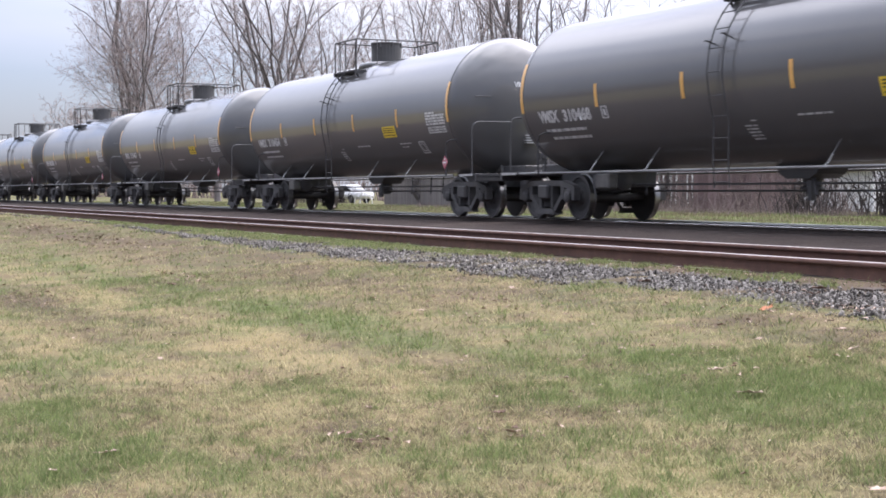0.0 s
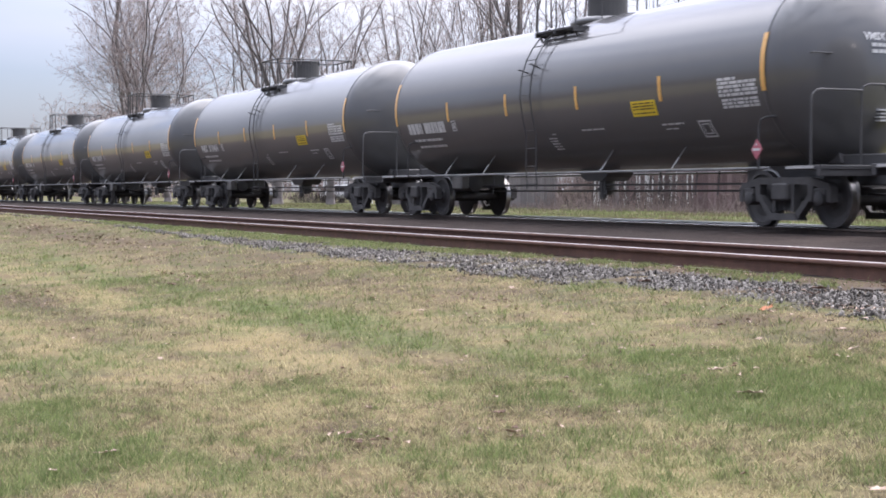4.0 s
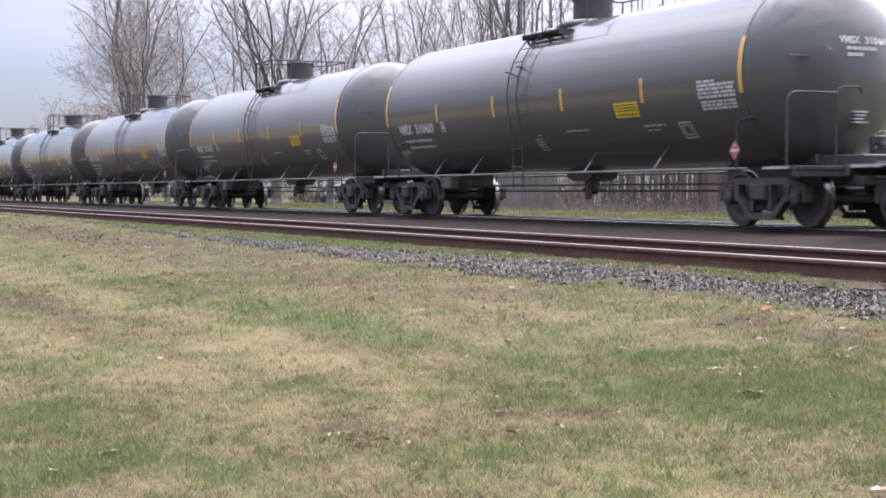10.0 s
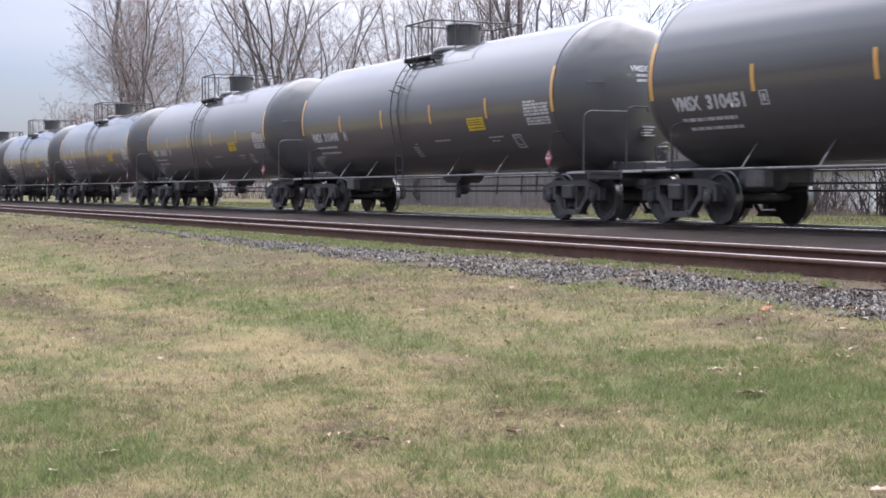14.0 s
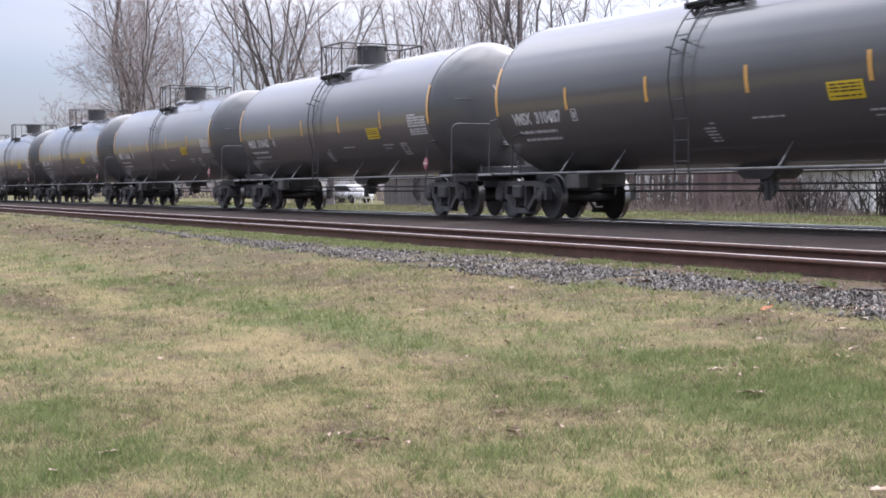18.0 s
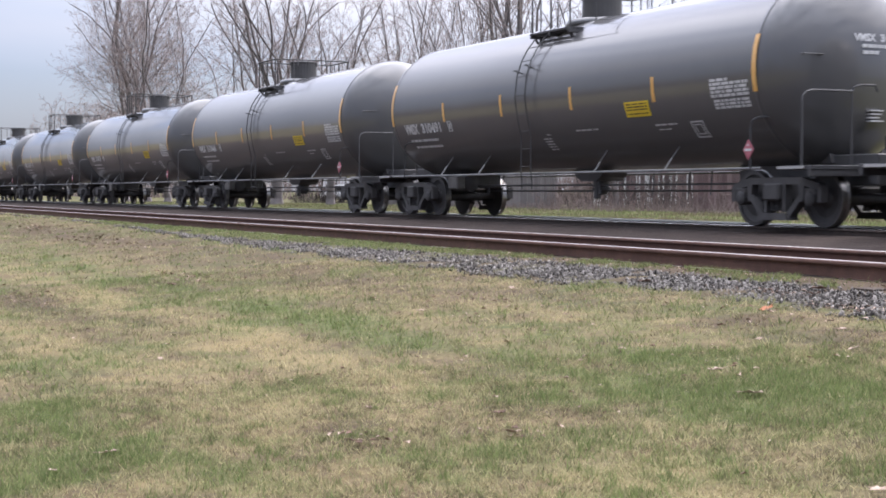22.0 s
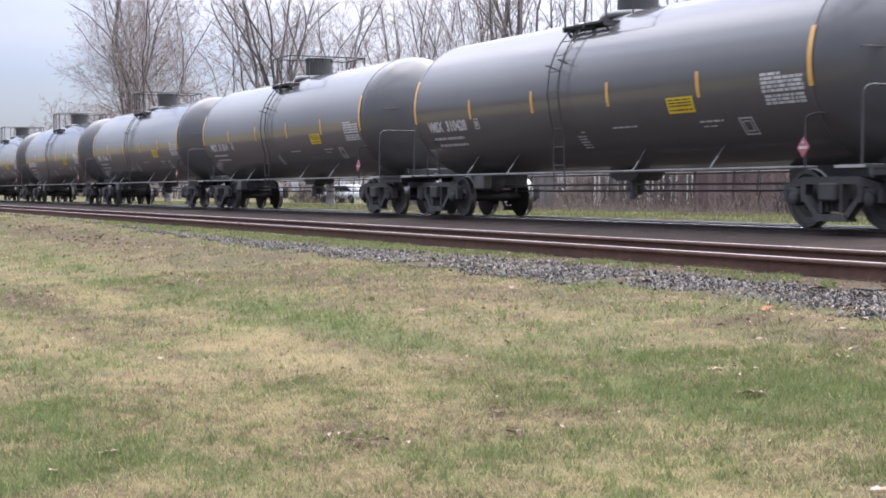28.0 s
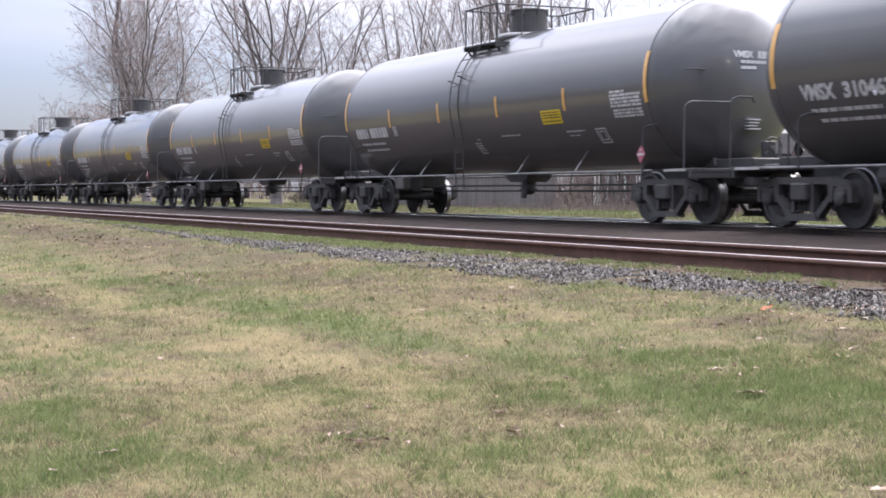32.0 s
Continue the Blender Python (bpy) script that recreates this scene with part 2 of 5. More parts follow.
ROOF = material("dark_roof_shingles", (0.030, 0.028, 0.028), (0.062, 0.058, 0.057), 0.95, 0, 3, 40, 0.3, spec=0.12)
CAR_WHITE = material("white_car_paint", (0.72, 0.72, 0.73), (0.80, 0.80, 0.80), 0.3, 0, 2, 40, 0.0, coat=0.5)
TYRE = material("black_tyre_rubber", (0.02, 0.02, 0.02), (0.04, 0.04, 0.04), 0.8)
GLASS = material("dark_car_glass", (0.02, 0.022, 0.025), (0.03, 0.032, 0.035), 0.08, 0, 2, 20, 0.0)
LEAF_PALE = material("pale_dead_leaf", (0.33, 0.23, 0.175), (0.46, 0.35, 0.28), 0.7, 0, 20, 90, 0.2)
LEAF_RED = material("orange_dead_leaf", (0.30, 0.10, 0.04), (0.42, 0.16, 0.065), 0.7, 0, 20, 90, 0.2)
LEAF_BROWN = material("brown_dead_leaf", (0.10, 0.06, 0.045), (0.20, 0.12, 0.085), 0.8, 0, 20, 90, 0.2)


# ---- mesh helpers ----
def mesh_of(name, bm, mat, smooth=False):
    me = bpy.data.meshes.new(name)
    bmesh.ops.recalc_face_normals(bm, faces=bm.faces)
    bm.to_mesh(me)
    bm.free()
    me.materials.append(mat)
    if smooth:
        me.polygons.foreach_set("use_smooth", [True] * len(me.polygons))
    return me


def part(name, bm, mat, parent, label="", smooth=False, at=None):
    ob = new(name, mesh_of(name, bm, mat, smooth))
    ob.parent = parent
    if at:
        ob.matrix_basis = at
    if label:
        ob["label"] = label
    return ob


def box(bm, lo, hi, bevel=0.0):
    c = [(a + b) / 2 for a, b in zip(lo, hi)]
    s = [abs(b - a) for a, b in zip(lo, hi)]
    made = bmesh.ops.create_cube(bm, size=1, matrix=Matrix.Translation(c) @ Matrix.Diagonal((*s, 1)))
    if bevel:
        edges = {e for v in made["verts"] for e in v.link_edges}
        bmesh.ops.bevel(bm, geom=list(edges), offset=bevel, segments=1, affect="EDGES")
    return bm


def rod(bm, p, q, r, n=8, r2=None):
    p, q = Vector(p), Vector(q)
    d = q - p
    m = Matrix.Translation((p + q) / 2) @ d.to_track_quat("Z", "Y").to_matrix().to_4x4()
    bmesh.ops.create_cone(bm, cap_ends=True, segments=n, radius1=r, radius2=r if r2 is None else r2, depth=d.length, matrix=m)
    return bm


def pipe(bm, pts, r, n=8):
    """A bent pipe through the points, with round joints."""
    for p, q in zip(pts, pts[1:]):
        rod(bm, p, q, r, n)
    for p in pts[1:-1]:
        bmesh.ops.create_icosphere(bm, subdivisions=1, radius=r * 1.03, matrix=Matrix.Translation(p))
    return bm


def revolve(bm, profile, axis, n=32, centre=(0, 0, 0)):
    """A turned body: profile of (along, radius) about the x, y or z axis."""
    rings = []
    for a, r in profile:
        ring = []
        for i in range(n):
            t = 2 * math.pi * i / n
            c, s = r * math.cos(t), r * math.sin(t)
            p = {"x": (a, c, s), "y": (c, a, s), "z": (c, s, a)}[axis]
            ring.append(bm.verts.new([p[k] + centre[k] for k in range(3)]))
        rings.append(ring)
    for A, B in zip(rings, rings[1:]):
        for i in range(n):
            bm.faces.new((A[i], A[(i + 1) % n], B[(i + 1) % n], B[i]))
    for ring in (rings[0], rings[-1]):
        bm.faces.new(ring)
    return bm


def prism(bm, outline, y0, y1):
    """A plate with the outline in x and z, from y0 to y1."""
    A = [bm.verts.new((x, y0, z)) for x, z in outline]
    B = [bm.verts.new((x, y1, z)) for x, z in outline]
    bm.faces.new(A), bm.faces.new(B[::-1])
    for i in range(len(A)):
        j = (i + 1) % len(A)
        bm.faces.new((A[i], B[i], B[j], A[j]))
    return bm


def arrays(name, verts, faces, mat, attr=None, straw=None):
    """A mesh from number arrays that a formula made."""
    me = bpy.data.meshes.new(name)
    k = faces.shape[1]
    me.vertices.add(len(verts))
    me.vertices.foreach_set("co", np.ascontiguousarray(verts, dtype=np.float32).ravel())
    me.loops.add(faces.size)
    me.loops.foreach_set("vertex_index", faces.astype(np.int32).ravel())
    me.polygons.add(len(faces))
    me.polygons.foreach_set("loop_start", np.arange(0, faces.size, k, dtype=np.int32))
    me.update(calc_edges=True)
    me.materials.append(mat)
    if attr is not None:
        a = me.attributes.new("green", "FLOAT", "POINT")
        a.data.foreach_set("value", np.asarray(attr, dtype=np.float32))
    if straw is not None:
        a = me.attributes.new("straw", "FLOAT", "POINT")
        a.data.foreach_set("value", np.asarray(straw, dtype=np.float32))
    return me


# ---- plan of the place: main track along x at y = TRACK, rail tops at z = 0 ----
TRACK, SIDING, GAUGE = 16.036, 8.478, 0.755
# green and dry bands of the lawn, parallel to the tracks: centre, half lengths, amount
PATCHES = [(-12.0, 3.87, 2.6, 0.26, 0.60), (-8.2, 3.90, 2.2, 0.27, 0.45), (-5.2, 3.85, 1.1, 0.28, 0.60), (-6.6, 4.60, 1.4, 0.40, 0.42), (-5.2, 4.50, 0.8, 0.35, 0.38),
           (-9.6, 1.50, 1.2, 0.26, 0.60), (-7.7, 1.40, 0.9, 0.22, 0.55), (-6.6, 1.62, 0.5, 0.15, 0.75), (-6.4, 1.10, 0.7, 0.25, 0.45), (-8.2, 4.60, 1.2, 0.25, 0.28),
           (-17.3, 3.75, 3.0, 0.24, 0.45), (-26.0, 7.45, 11.0, 0.30, 1.1), (-26.0, 6.40, 8.0, 0.30, 0.30), (-5.8, 1.75, 0.4, 0.15, 0.4),
           (-8.4, 3.10, 2.2, 0.30, -0.30), (-28.0, 5.60, 14.0, 0.80, -0.42), (-22.5, 4.10, 3.0, 0.22, 0.50), (-13.0, 5.10, 3.5, 0.40, -0.25), (-15.0, 2.68, 2.6, 0.36, -0.30), (-6.9, 4.30, 1.6, 0.40, 0.25), (-9.8, 3.80, 1.6, 0.25, 0.30), (-8.0, 2.25, 2.5, 0.35, -0.15), (-9.5, 5.30, 3.0, 0.35, -0.30), (-14.2, 2.50, 2.2, 0.35, -0.35)]
STRAW = [(-30.0, 5.70, 14.0, 0.90, -0.45), (-13.5, 5.20, 2.5, 0.40, -0.22), (-7.2, 5.60, 1.8, 0.30, -0.24),(-9.0, 7.50, 4.0, 0.28, -0.55), (-24.0, 7.45, 10.0, 0.28, -0.30), (-19.6, 3.15, 2.6, 0.16, 0.45), (-14.6, 3.15, 2.4, 0.15, 0.45), (-10.6, 3.30, 1.2, 0.14, 0.35), (-8.2, 3.12, 2.3, 0.26, 0.38), (-7.6, 2.25, 2.4, 0.26, 0.26), (-9.6, 5.20, 2.6, 0.28, 0.26), (-8.3, 5.36, 0.7, 0.14, 0.3), (-4.4, 3.00, 0.6, 0.24, 0.40), (-11.4, 2.02, 1.6, 0.18, 0.25),
         (-14.6, 2.45, 2.4, 0.28, -0.62), (-6.2, 2.38, 0.45, 0.18, -0.45), (-6.1, 3.35, 0.5, 0.16, -0.25), (-7.0, 5.40, 0.9, 0.22, -0.28), (-5.9, 4.10, 0.4, 0.16, -0.3), (-15.6, 4.00, 1.5, 0.18, -0.35), (-12.2, 2.95, 0.9, 0.16, -0.3)]


def ground_z(y):
    y = np.asarray(y, dtype=float)
    return np.interp(y, [-14, 6.4, 7.0, 7.35, 7.66, 7.70, 9.6, 10.6, 17.4, 19.0, 60, 4000], [-1.74, -0.21, -0.155, -0.122, -0.112, -0.17, -0.16, -0.17, -0.17, -0.30, -0.33, -0.33])


def value_noise(x, y, cell, seed):
    """Smooth noise from 0 to 1 over the plan."""
    g = np.random.default_rng(seed).random((256, 256))
    x, y = np.asarray(x) / cell, np.asarray(y) / cell
    i, j = np.floor(x).astype(int), np.floor(y).astype(int)
    u, v = x - i, y - j
    u, v = u * u * (3 - 2 * u), v * v * (3 - 2 * v)
    a, b, c, d = g[i % 256, j % 256], g[(i + 1) % 256, j % 256], g[i % 256, (j + 1) % 256], g[(i + 1) % 256, (j + 1) % 256]
    return a * (1 - u) * (1 - v) + b * u * (1 - v) + c * (1 - u) * v + d * u * v


def greenness(x, y):
    s = 0.25 + 0.50 * (value_noise(x, y, 1.1, 3) - 0.5) + 0.75 * (value_noise(x, y, 0.34, 4) - 0.5) + 1.15 * (value_noise(x, y, 0.09, 5) - 0.5)
    for cx, cy, rx, ry, k in PATCHES:
        s = s + 0.80 * k * np.exp(-((x - cx) / rx) ** 2 - ((y - cy) / ry) ** 2)
    s = s + 0.35 * (y > 17) - 0.6 * ((y > 7.12) & (y < 8) & (x > -15))
    return np.clip(s, 0, 1)


def strawness(x, y):
    s = 0.16 + 0.32 * (value_noise(x, y, 0.9, 41) - 0.5) + 0.40 * (value_noise(x, y, 0.26, 42) - 0.5) + 0.75 * (value_noise(x, y, 0.06, 43) - 0.5)
    for cx, cy, rx, ry, k in STRAW:
        s = s + 1.05 * k * np.exp(-((x - cx) / rx) ** 2 - ((y - cy) / ry) ** 2)
    return np.clip(s - 0.10 * (y > 17) - 0.45 * ((y > gravel_edge(x)) & (y < 8) & (x > -24)), -0.4, 1)


def gravel_edge(x):
    return 6.32 + 0.9 * np.clip((-x - 18) / 18, 0, 1) + 0.22 * (value_noise(x, x * 0 + 3, 0.8, 8) - 0.5)


def gravel_top(x):
    return np.interp(-x, [8, 14, 18, 22, 26, 34, 60], [7.18, 7.24, 7.04, 6.93, 6.92, 7.15, 7.3]) + 0.12 * (value_noise(x, x * 0 + 9, 0.7, 19) - 0.5)


def lawn_z(x, y):
    """The lawn's height with its small humps."""
    near = (x > -60) & (x < 6) & (y > -1.2) & (y < 7.4)
    return ground_z(y) + near * (0.030 * (value_noise(x, y, 0.8, 1) - 0.5) + 0.022 * (value_noise(x, y, 0.33, 2) - 0.5))


# ---- ground ----
def lattice(xs, ys, zf):
    X, Y = np.meshgrid(xs, ys)
    V = np.stack([X.ravel(), Y.ravel(), zf(X.ravel(), Y.ravel())], 1)
    n, m = len(xs), len(ys)
    i = (np.arange(m - 1)[:, None] * n + np.arange(n - 1)).ravel()
    return V, np.stack([i, i + 1, i + n + 1, i + n], 1)


def build_ground():
    xs = np.concatenate([[-4000, -2000, -1000, -500, -300, -200, -130, -90, -70], np.arange(-56, 4, 0.22), [8, 16, 40, 100, 300, 900, 2500, 4000]])
    ys = np.concatenate([[-3000, -1000, -300, -100, -40, -14, -6, -2], np.arange(-1, 7.5, 0.16), [7.56, 7.65, 7.70, 8.5, 9.6, 10.6, 12, 14, 16, 17.4, 18.2, 19, 22, 26, 30, 36, 44, 60, 100, 200, 500, 1500, 4000]])
    V, F = lattice(xs, ys, lawn_z)
    # the fine mottling stays where the sheet is fine enough to hold it
    x, y = V[:, 0], V[:, 1]
    fine = (x > -56.5) & (x < 4) & (y > -1.05) & (y < 7.7)
    ob = new("ground", arrays("ground", V, F, SOIL, np.where(fine, greenness(x, y), 0.25 + 0.35 * (y > 17)), np.where(fine, strawness(x, y), 0.16)))
    tagged(ob, "patchy spring lawn, dry straw grass and green tufts", "ground", kind="structure")

    xs = np.concatenate([[-900, -400, -200, -120, -80], np.arange(-60, 12, 0.18), [20, 40, 100, 250, 450]])
    ys = np.array([7.58, 7.66, 7.74, 8.4, 9.2, 9.6, 10.2, 11.5, 13.0, 14.2, 14.8, 16.0, 17.2, 17.8, 18.4])
    zs = np.array([-0.17, -0.125, -0.10, -0.10, -0.10, -0.11, -0.14, -0.15, -0.14, -0.12, -0.11, -0.11, -0.11, -0.15, -0.29])
    V, F = lattice(xs, ys, lambda x, y: np.interp(y, ys, zs) + 0.025 * (value_noise(x, y, 0.3, 6) - 0.5))
    tagged(new("ballast_bed", arrays("ballast_bed", V, F, BALLAST)), "dark crushed stone ballast under the two tracks", "ballast", kind="structure")


def build_grass():
    rng = np.random.default_rng(11)
    sets = []
    for count, near, far, wide, tall in ((300000, 3.8, 8.5, 0.0033, 0.034), (180000, 8.5, 17, 0.0042, 0.040), (190000, 17, 48, 0.009, 0.044)):
        d = np.sqrt(rng.uniform(near ** 2, far ** 2, count))
        a = rng.uniform(radians(7.5), radians(44), count)
        x, y = -d * np.cos(a), d * np.sin(a)
        # most blades stand in tufts that share a tone
        tuft = np.where(rng.random(count) < 0.7, rng.integers(0, count // 12, count), np.arange(count))
        x, y = x[tuft] + rng.normal(0, wide * 4.5, count), y[tuft] + rng.normal(0, wide * 4.5, count)
        tone, shade, rise = rng.normal(0, 0.30, count)[tuft], rng.normal(0, 0.46, count)[tuft], rng.uniform(0.7, 1.45, count)[tuft]
        keep = (y < gravel_edge(x) + 0.05) | ((y > gravel_top(x)) & (y < 7.62) & (value_noise(x, y, 0.5, 14) * 0.6 + value_noise(x, y, 0.15, 15) * 0.4 > np.interp(-x, [9, 13, 18], [0.50, 0.46, 0.25])) & (rng.random(count) < np.interp(-x, [10, 13, 17], [0.5, 0.6, 0.9])))
        bare = np.clip((value_noise(x, y, 0.55, 17) * 0.6 + value_noise(x, y, 0.17, 18) * 0.4 - 0.56) * 6, 0, 0.3)
        keep |= (x < -26) & (y > gravel_edge(x)) & (y < gravel_top(x)) & (rng.random(count) < 0.6)
        keep &= rng.random(count) < (0.5 + 0.6 * value_noise(x, y, 0.13, 9)) * (1 - bare)
        x, y, tone, shade, rise = x[keep], y[keep], tone[keep], shade[keep], rise[keep]
        n = len(x)
        g = np.clip(greenness(x, y) * rng.uniform(0.1, 1.7, n) + tone + 0.40 * (y > gravel_top(x)), 0, 1)
        dry = strawness(x, y) + shade - 0.15 * (y > gravel_top(x))
        flat = (rng.random(n) < 0.22) & (g < 0.45)
        h = tall * rise * rng.uniform(0.35, 1.25, n) * (0.75 + 0.6 * g) * np.where(y > gravel_top(x), 0.8, 1)
        w = wide * rng.uniform(0.6, 1.4, n)
        t = rng.uniform(0, 2 * math.pi, n)
        lean = h * rng.uniform(0.2, 1.5, n) * (1.3 - 0.7 * g)
        h, lean, dry = np.where(flat, h * 0.25, h), np.where(flat, tall * rng.uniform(1.0, 2.4, n), lean), dry + 0.15 * flat
        q = rng.uniform(0, 2 * math.pi, n)
        z = lawn_z(x, y) - 0.012
        A = np.stack([x - w * np.cos(t), y - w * np.sin(t), z], 1)
        B = np.stack([x + w * np.cos(t), y + w * np.sin(t), z], 1)
        C = np.stack([x + lean * np.cos(q), y + lean * np.sin(q), z + h], 1)
        sets.append((np.stack([A, B, C], 1).reshape(-1, 3), np.repeat(g, 3), np.repeat(dry, 3)))
    # green tufts between the stones and the siding
    n = 30000
    x = -np.exp(rng.uniform(np.log(7.4), np.log(34), n))
    top = gravel_top(x)
    y = top - 0.06 + (7.62 - top) * rng.random(n)
    keep = value_noise(x, y, 0.42, 91) * 0.65 + value_noise(x, y, 0.12, 92) * 0.35 > np.interp(-x, [8, 11, 13, 22, 30], [0.62, 0.60, 0.50, 0.36, 0.45])
    x, y = x[keep], y[keep]
    n = len(x)
    h, w, t, z = rng.uniform(0.02, 0.06, n), 0.0022 + 0.00016 * np.abs(x), rng.uniform(0, 6.28, n), lawn_z(x, y) - 0.008
    A = np.stack([x - w * np.cos(t), y - w * np.sin(t), z], 1)
    B = np.stack([x + w * np.cos(t), y + w * np.sin(t), z], 1)
    C = np.stack([x + h * rng.normal(0, 0.5, n), y + h * rng.normal(0, 0.5, n), z + h], 1)
    sets.append((np.stack([A, B, C], 1).reshape(-1, 3), np.repeat(np.clip(rng.normal(0.75, 0.3, n), 0, 1), 3), np.repeat(rng.normal(0.1, 0.3, n), 3)))
    # pale dry stalks that stand up out of the mown grass
    n = 26000
    d, a = np.sqrt(rng.uniform(4.2 ** 2, 22 ** 2, n)), rng.uniform(radians(8), radians(44), n)
    d[:n // 2] = rng.uniform(4.2, 22, n // 2)
    hub = rng.integers(0, n // 9, n)
    x, y = (-d * np.cos(a))[hub] + rng.normal(0, 0.05, n), (d * np.sin(a))[hub] + rng.normal(0, 0.05, n)
    keep = (y < gravel_edge(x)) & (greenness(x, y) < 0.5) & (rng.random(n) < 0.35 + 0.9 * strawness(x, y))
    x, y, d = x[keep], y[keep], d[hub][keep]
    n = len(x)
    h, w, t, z = rng.uniform(0.025, 0.065, n), 0.0011 + 0.00013 * d, rng.uniform(0, 6.28, n), lawn_z(x, y) - 0.01
    A = np.stack([x - w * np.cos(t), y - w * np.sin(t), z], 1)
    B = np.stack([x + w * np.cos(t), y + w * np.sin(t), z], 1)
    C = np.stack([x + h * rng.normal(0, 0.3, n), y + h * rng.normal(0, 0.3, n), z + h], 1)
    sets.append((np.stack([A, B, C], 1).reshape(-1, 3), np.zeros(3 * n), np.full(3 * n, 1.0)))
    # rougher grass beyond the main track
    n = 60000
    x, y = -np.exp(rng.uniform(np.log(24), np.log(130), n)), rng.uniform(18.6, 37.5, n)
    g = np.clip(0.42 + 1.1 * (value_noise(x, y, 2.2, 23) - 0.4) + rng.uniform(-0.35, 0.35, n), 0, 1)
    dry = -0.48 + 0.6 * (value_noise(x, y, 1.4, 25) - 0.5) + rng.uniform(-0.2, 0.2, n)
    h = rng.uniform(0.04, 0.13, n) * (0.6 + 0.8 * value_noise(x, y, 1.5, 24))
    t, w, z = rng.uniform(0, 2 * math.pi, n), 0.016, ground_z(y) - 0.01
    A = np.stack([x - w * np.cos(t), y - w * np.sin(t), z], 1)
    B = np.stack([x + w * np.cos(t), y + w * np.sin(t), z], 1)
    C = np.stack([x + h * np.sin(t * 3) * 0.6, y + h * np.cos(t * 5) * 0.6, z + h], 1)
    sets.append((np.stack([A, B, C], 1).reshape(-1, 3), np.repeat(g, 3), np.repeat(dry, 3)))
    V, g, dry = (np.concatenate([s[i] for s in sets]) for i in range(3))
    F = np.arange(len(V)).reshape(-1, 3)
    tagged(new("grass", arrays("grass", V, F, BLADE, g, dry)), "short dry and green lawn grass blades", "grass", kind="stuff")


# drifts of leaf litter: centre, half lengths, count
DRIFTS = [(-16.2, 4.30, 1.5, 0.14, 60), (-26.0, 5.40, 3.0, 0.40, 60), (-34.0, 6.00, 5.0, 0.5, 80), (-7.9, 5.95, 1.2, 0.20, 45), (-8.9, 6.75, 0.5, 0.12, 40), (-7.6, 6.45, 0.5, 0.12, 50),
          (-5.9, 2.35, 0.3, 0.12, 22), (-5.6, 2.95, 0.25, 0.12, 18), (-10.0, 5.10, 1.5, 0.35, 60), (-6.4, 4.7, 1.2, 0.5, 45), (-14.5, 2.65, 1.8, 0.25, 40), (-10.0, 7.30, 4.0, 0.10, 160), (-9.0, 4.2, 4.5, 2.0, 160)]


def build_litter():
    """Torn leaf bits, curled along the middle."""
    rng = np.random.default_rng(61)
    for mat, label, share in ((LEAF_BROWN, "torn dark brown leaf litter scattered over the lawn", 0.62), (LEAF_PALE, "torn pale leaf litter scattered over the lawn", 0.38)):
        P = []
        for cx, cy, rx, ry, k in DRIFTS:
            m = int(k * share)
            P.append(np.stack([cx + rng.normal(0, rx * 0.6, m), cy + rng.normal(0, ry * 0.6, m)], 1))
        P = np.concatenate(P)
        n = len(P)
        s = rng.uniform(0.006, 0.017, n) * (1 + np.clip((-P[:, 0] - 12) / 14, 0, 1.2))
        t, z = rng.uniform(0, 6.28, n), lawn_z(P[:, 0], P[:, 1]) + 0.020
        V = []
        for u, v, lift in ((-1.3, 0, 0.0), (-0.3, -0.7, 0.5), (1.0, -0.4, 0.35), (1.4, 0.1, 0.0), (0.4, 0.8, 0.6), (-0.7, 0.5, 0.4)):
            u, v = u * rng.uniform(0.7, 1.3, n), v * rng.uniform(0.6, 1.3, n)
            V.append(np.stack([P[:, 0] + s * (u * np.cos(t) - v * np.sin(t)), P[:, 1] + s * (u * np.sin(t) + v * np.cos(t)), z + s * lift * rng.uniform(0.2, 1.6, n)], 1))
        V = np.stack(V, 1).reshape(-1, 3)
        i = np.arange(n)[:, None] * 6
        F = np.concatenate([i + np.array([0, 1, 2, 3]), i + np.array([0, 3, 4, 5])])
        tagged(new("leaf_litter", arrays("leaf_litter", V, F, mat)), label, "leaf litter", kind="stuff")


def stone_mesh(rng):
    bm = bmesh.new()
    stretch = rng.uniform(1.1, 2.3)
    bmesh.ops.create_icosphere(bm, subdivisions=1, radius=1)
    for v in bm.verts:
        v.co *= rng.uniform(0.5, 1.3)
        v.co.x *= stretch
        v.co.z *= 0.52
    v = np.array([p.co[:] for p in bm.verts])
    f = np.array([[p.index for p in q.verts] for q in bm.faces])
    bm.free()
    return v, f


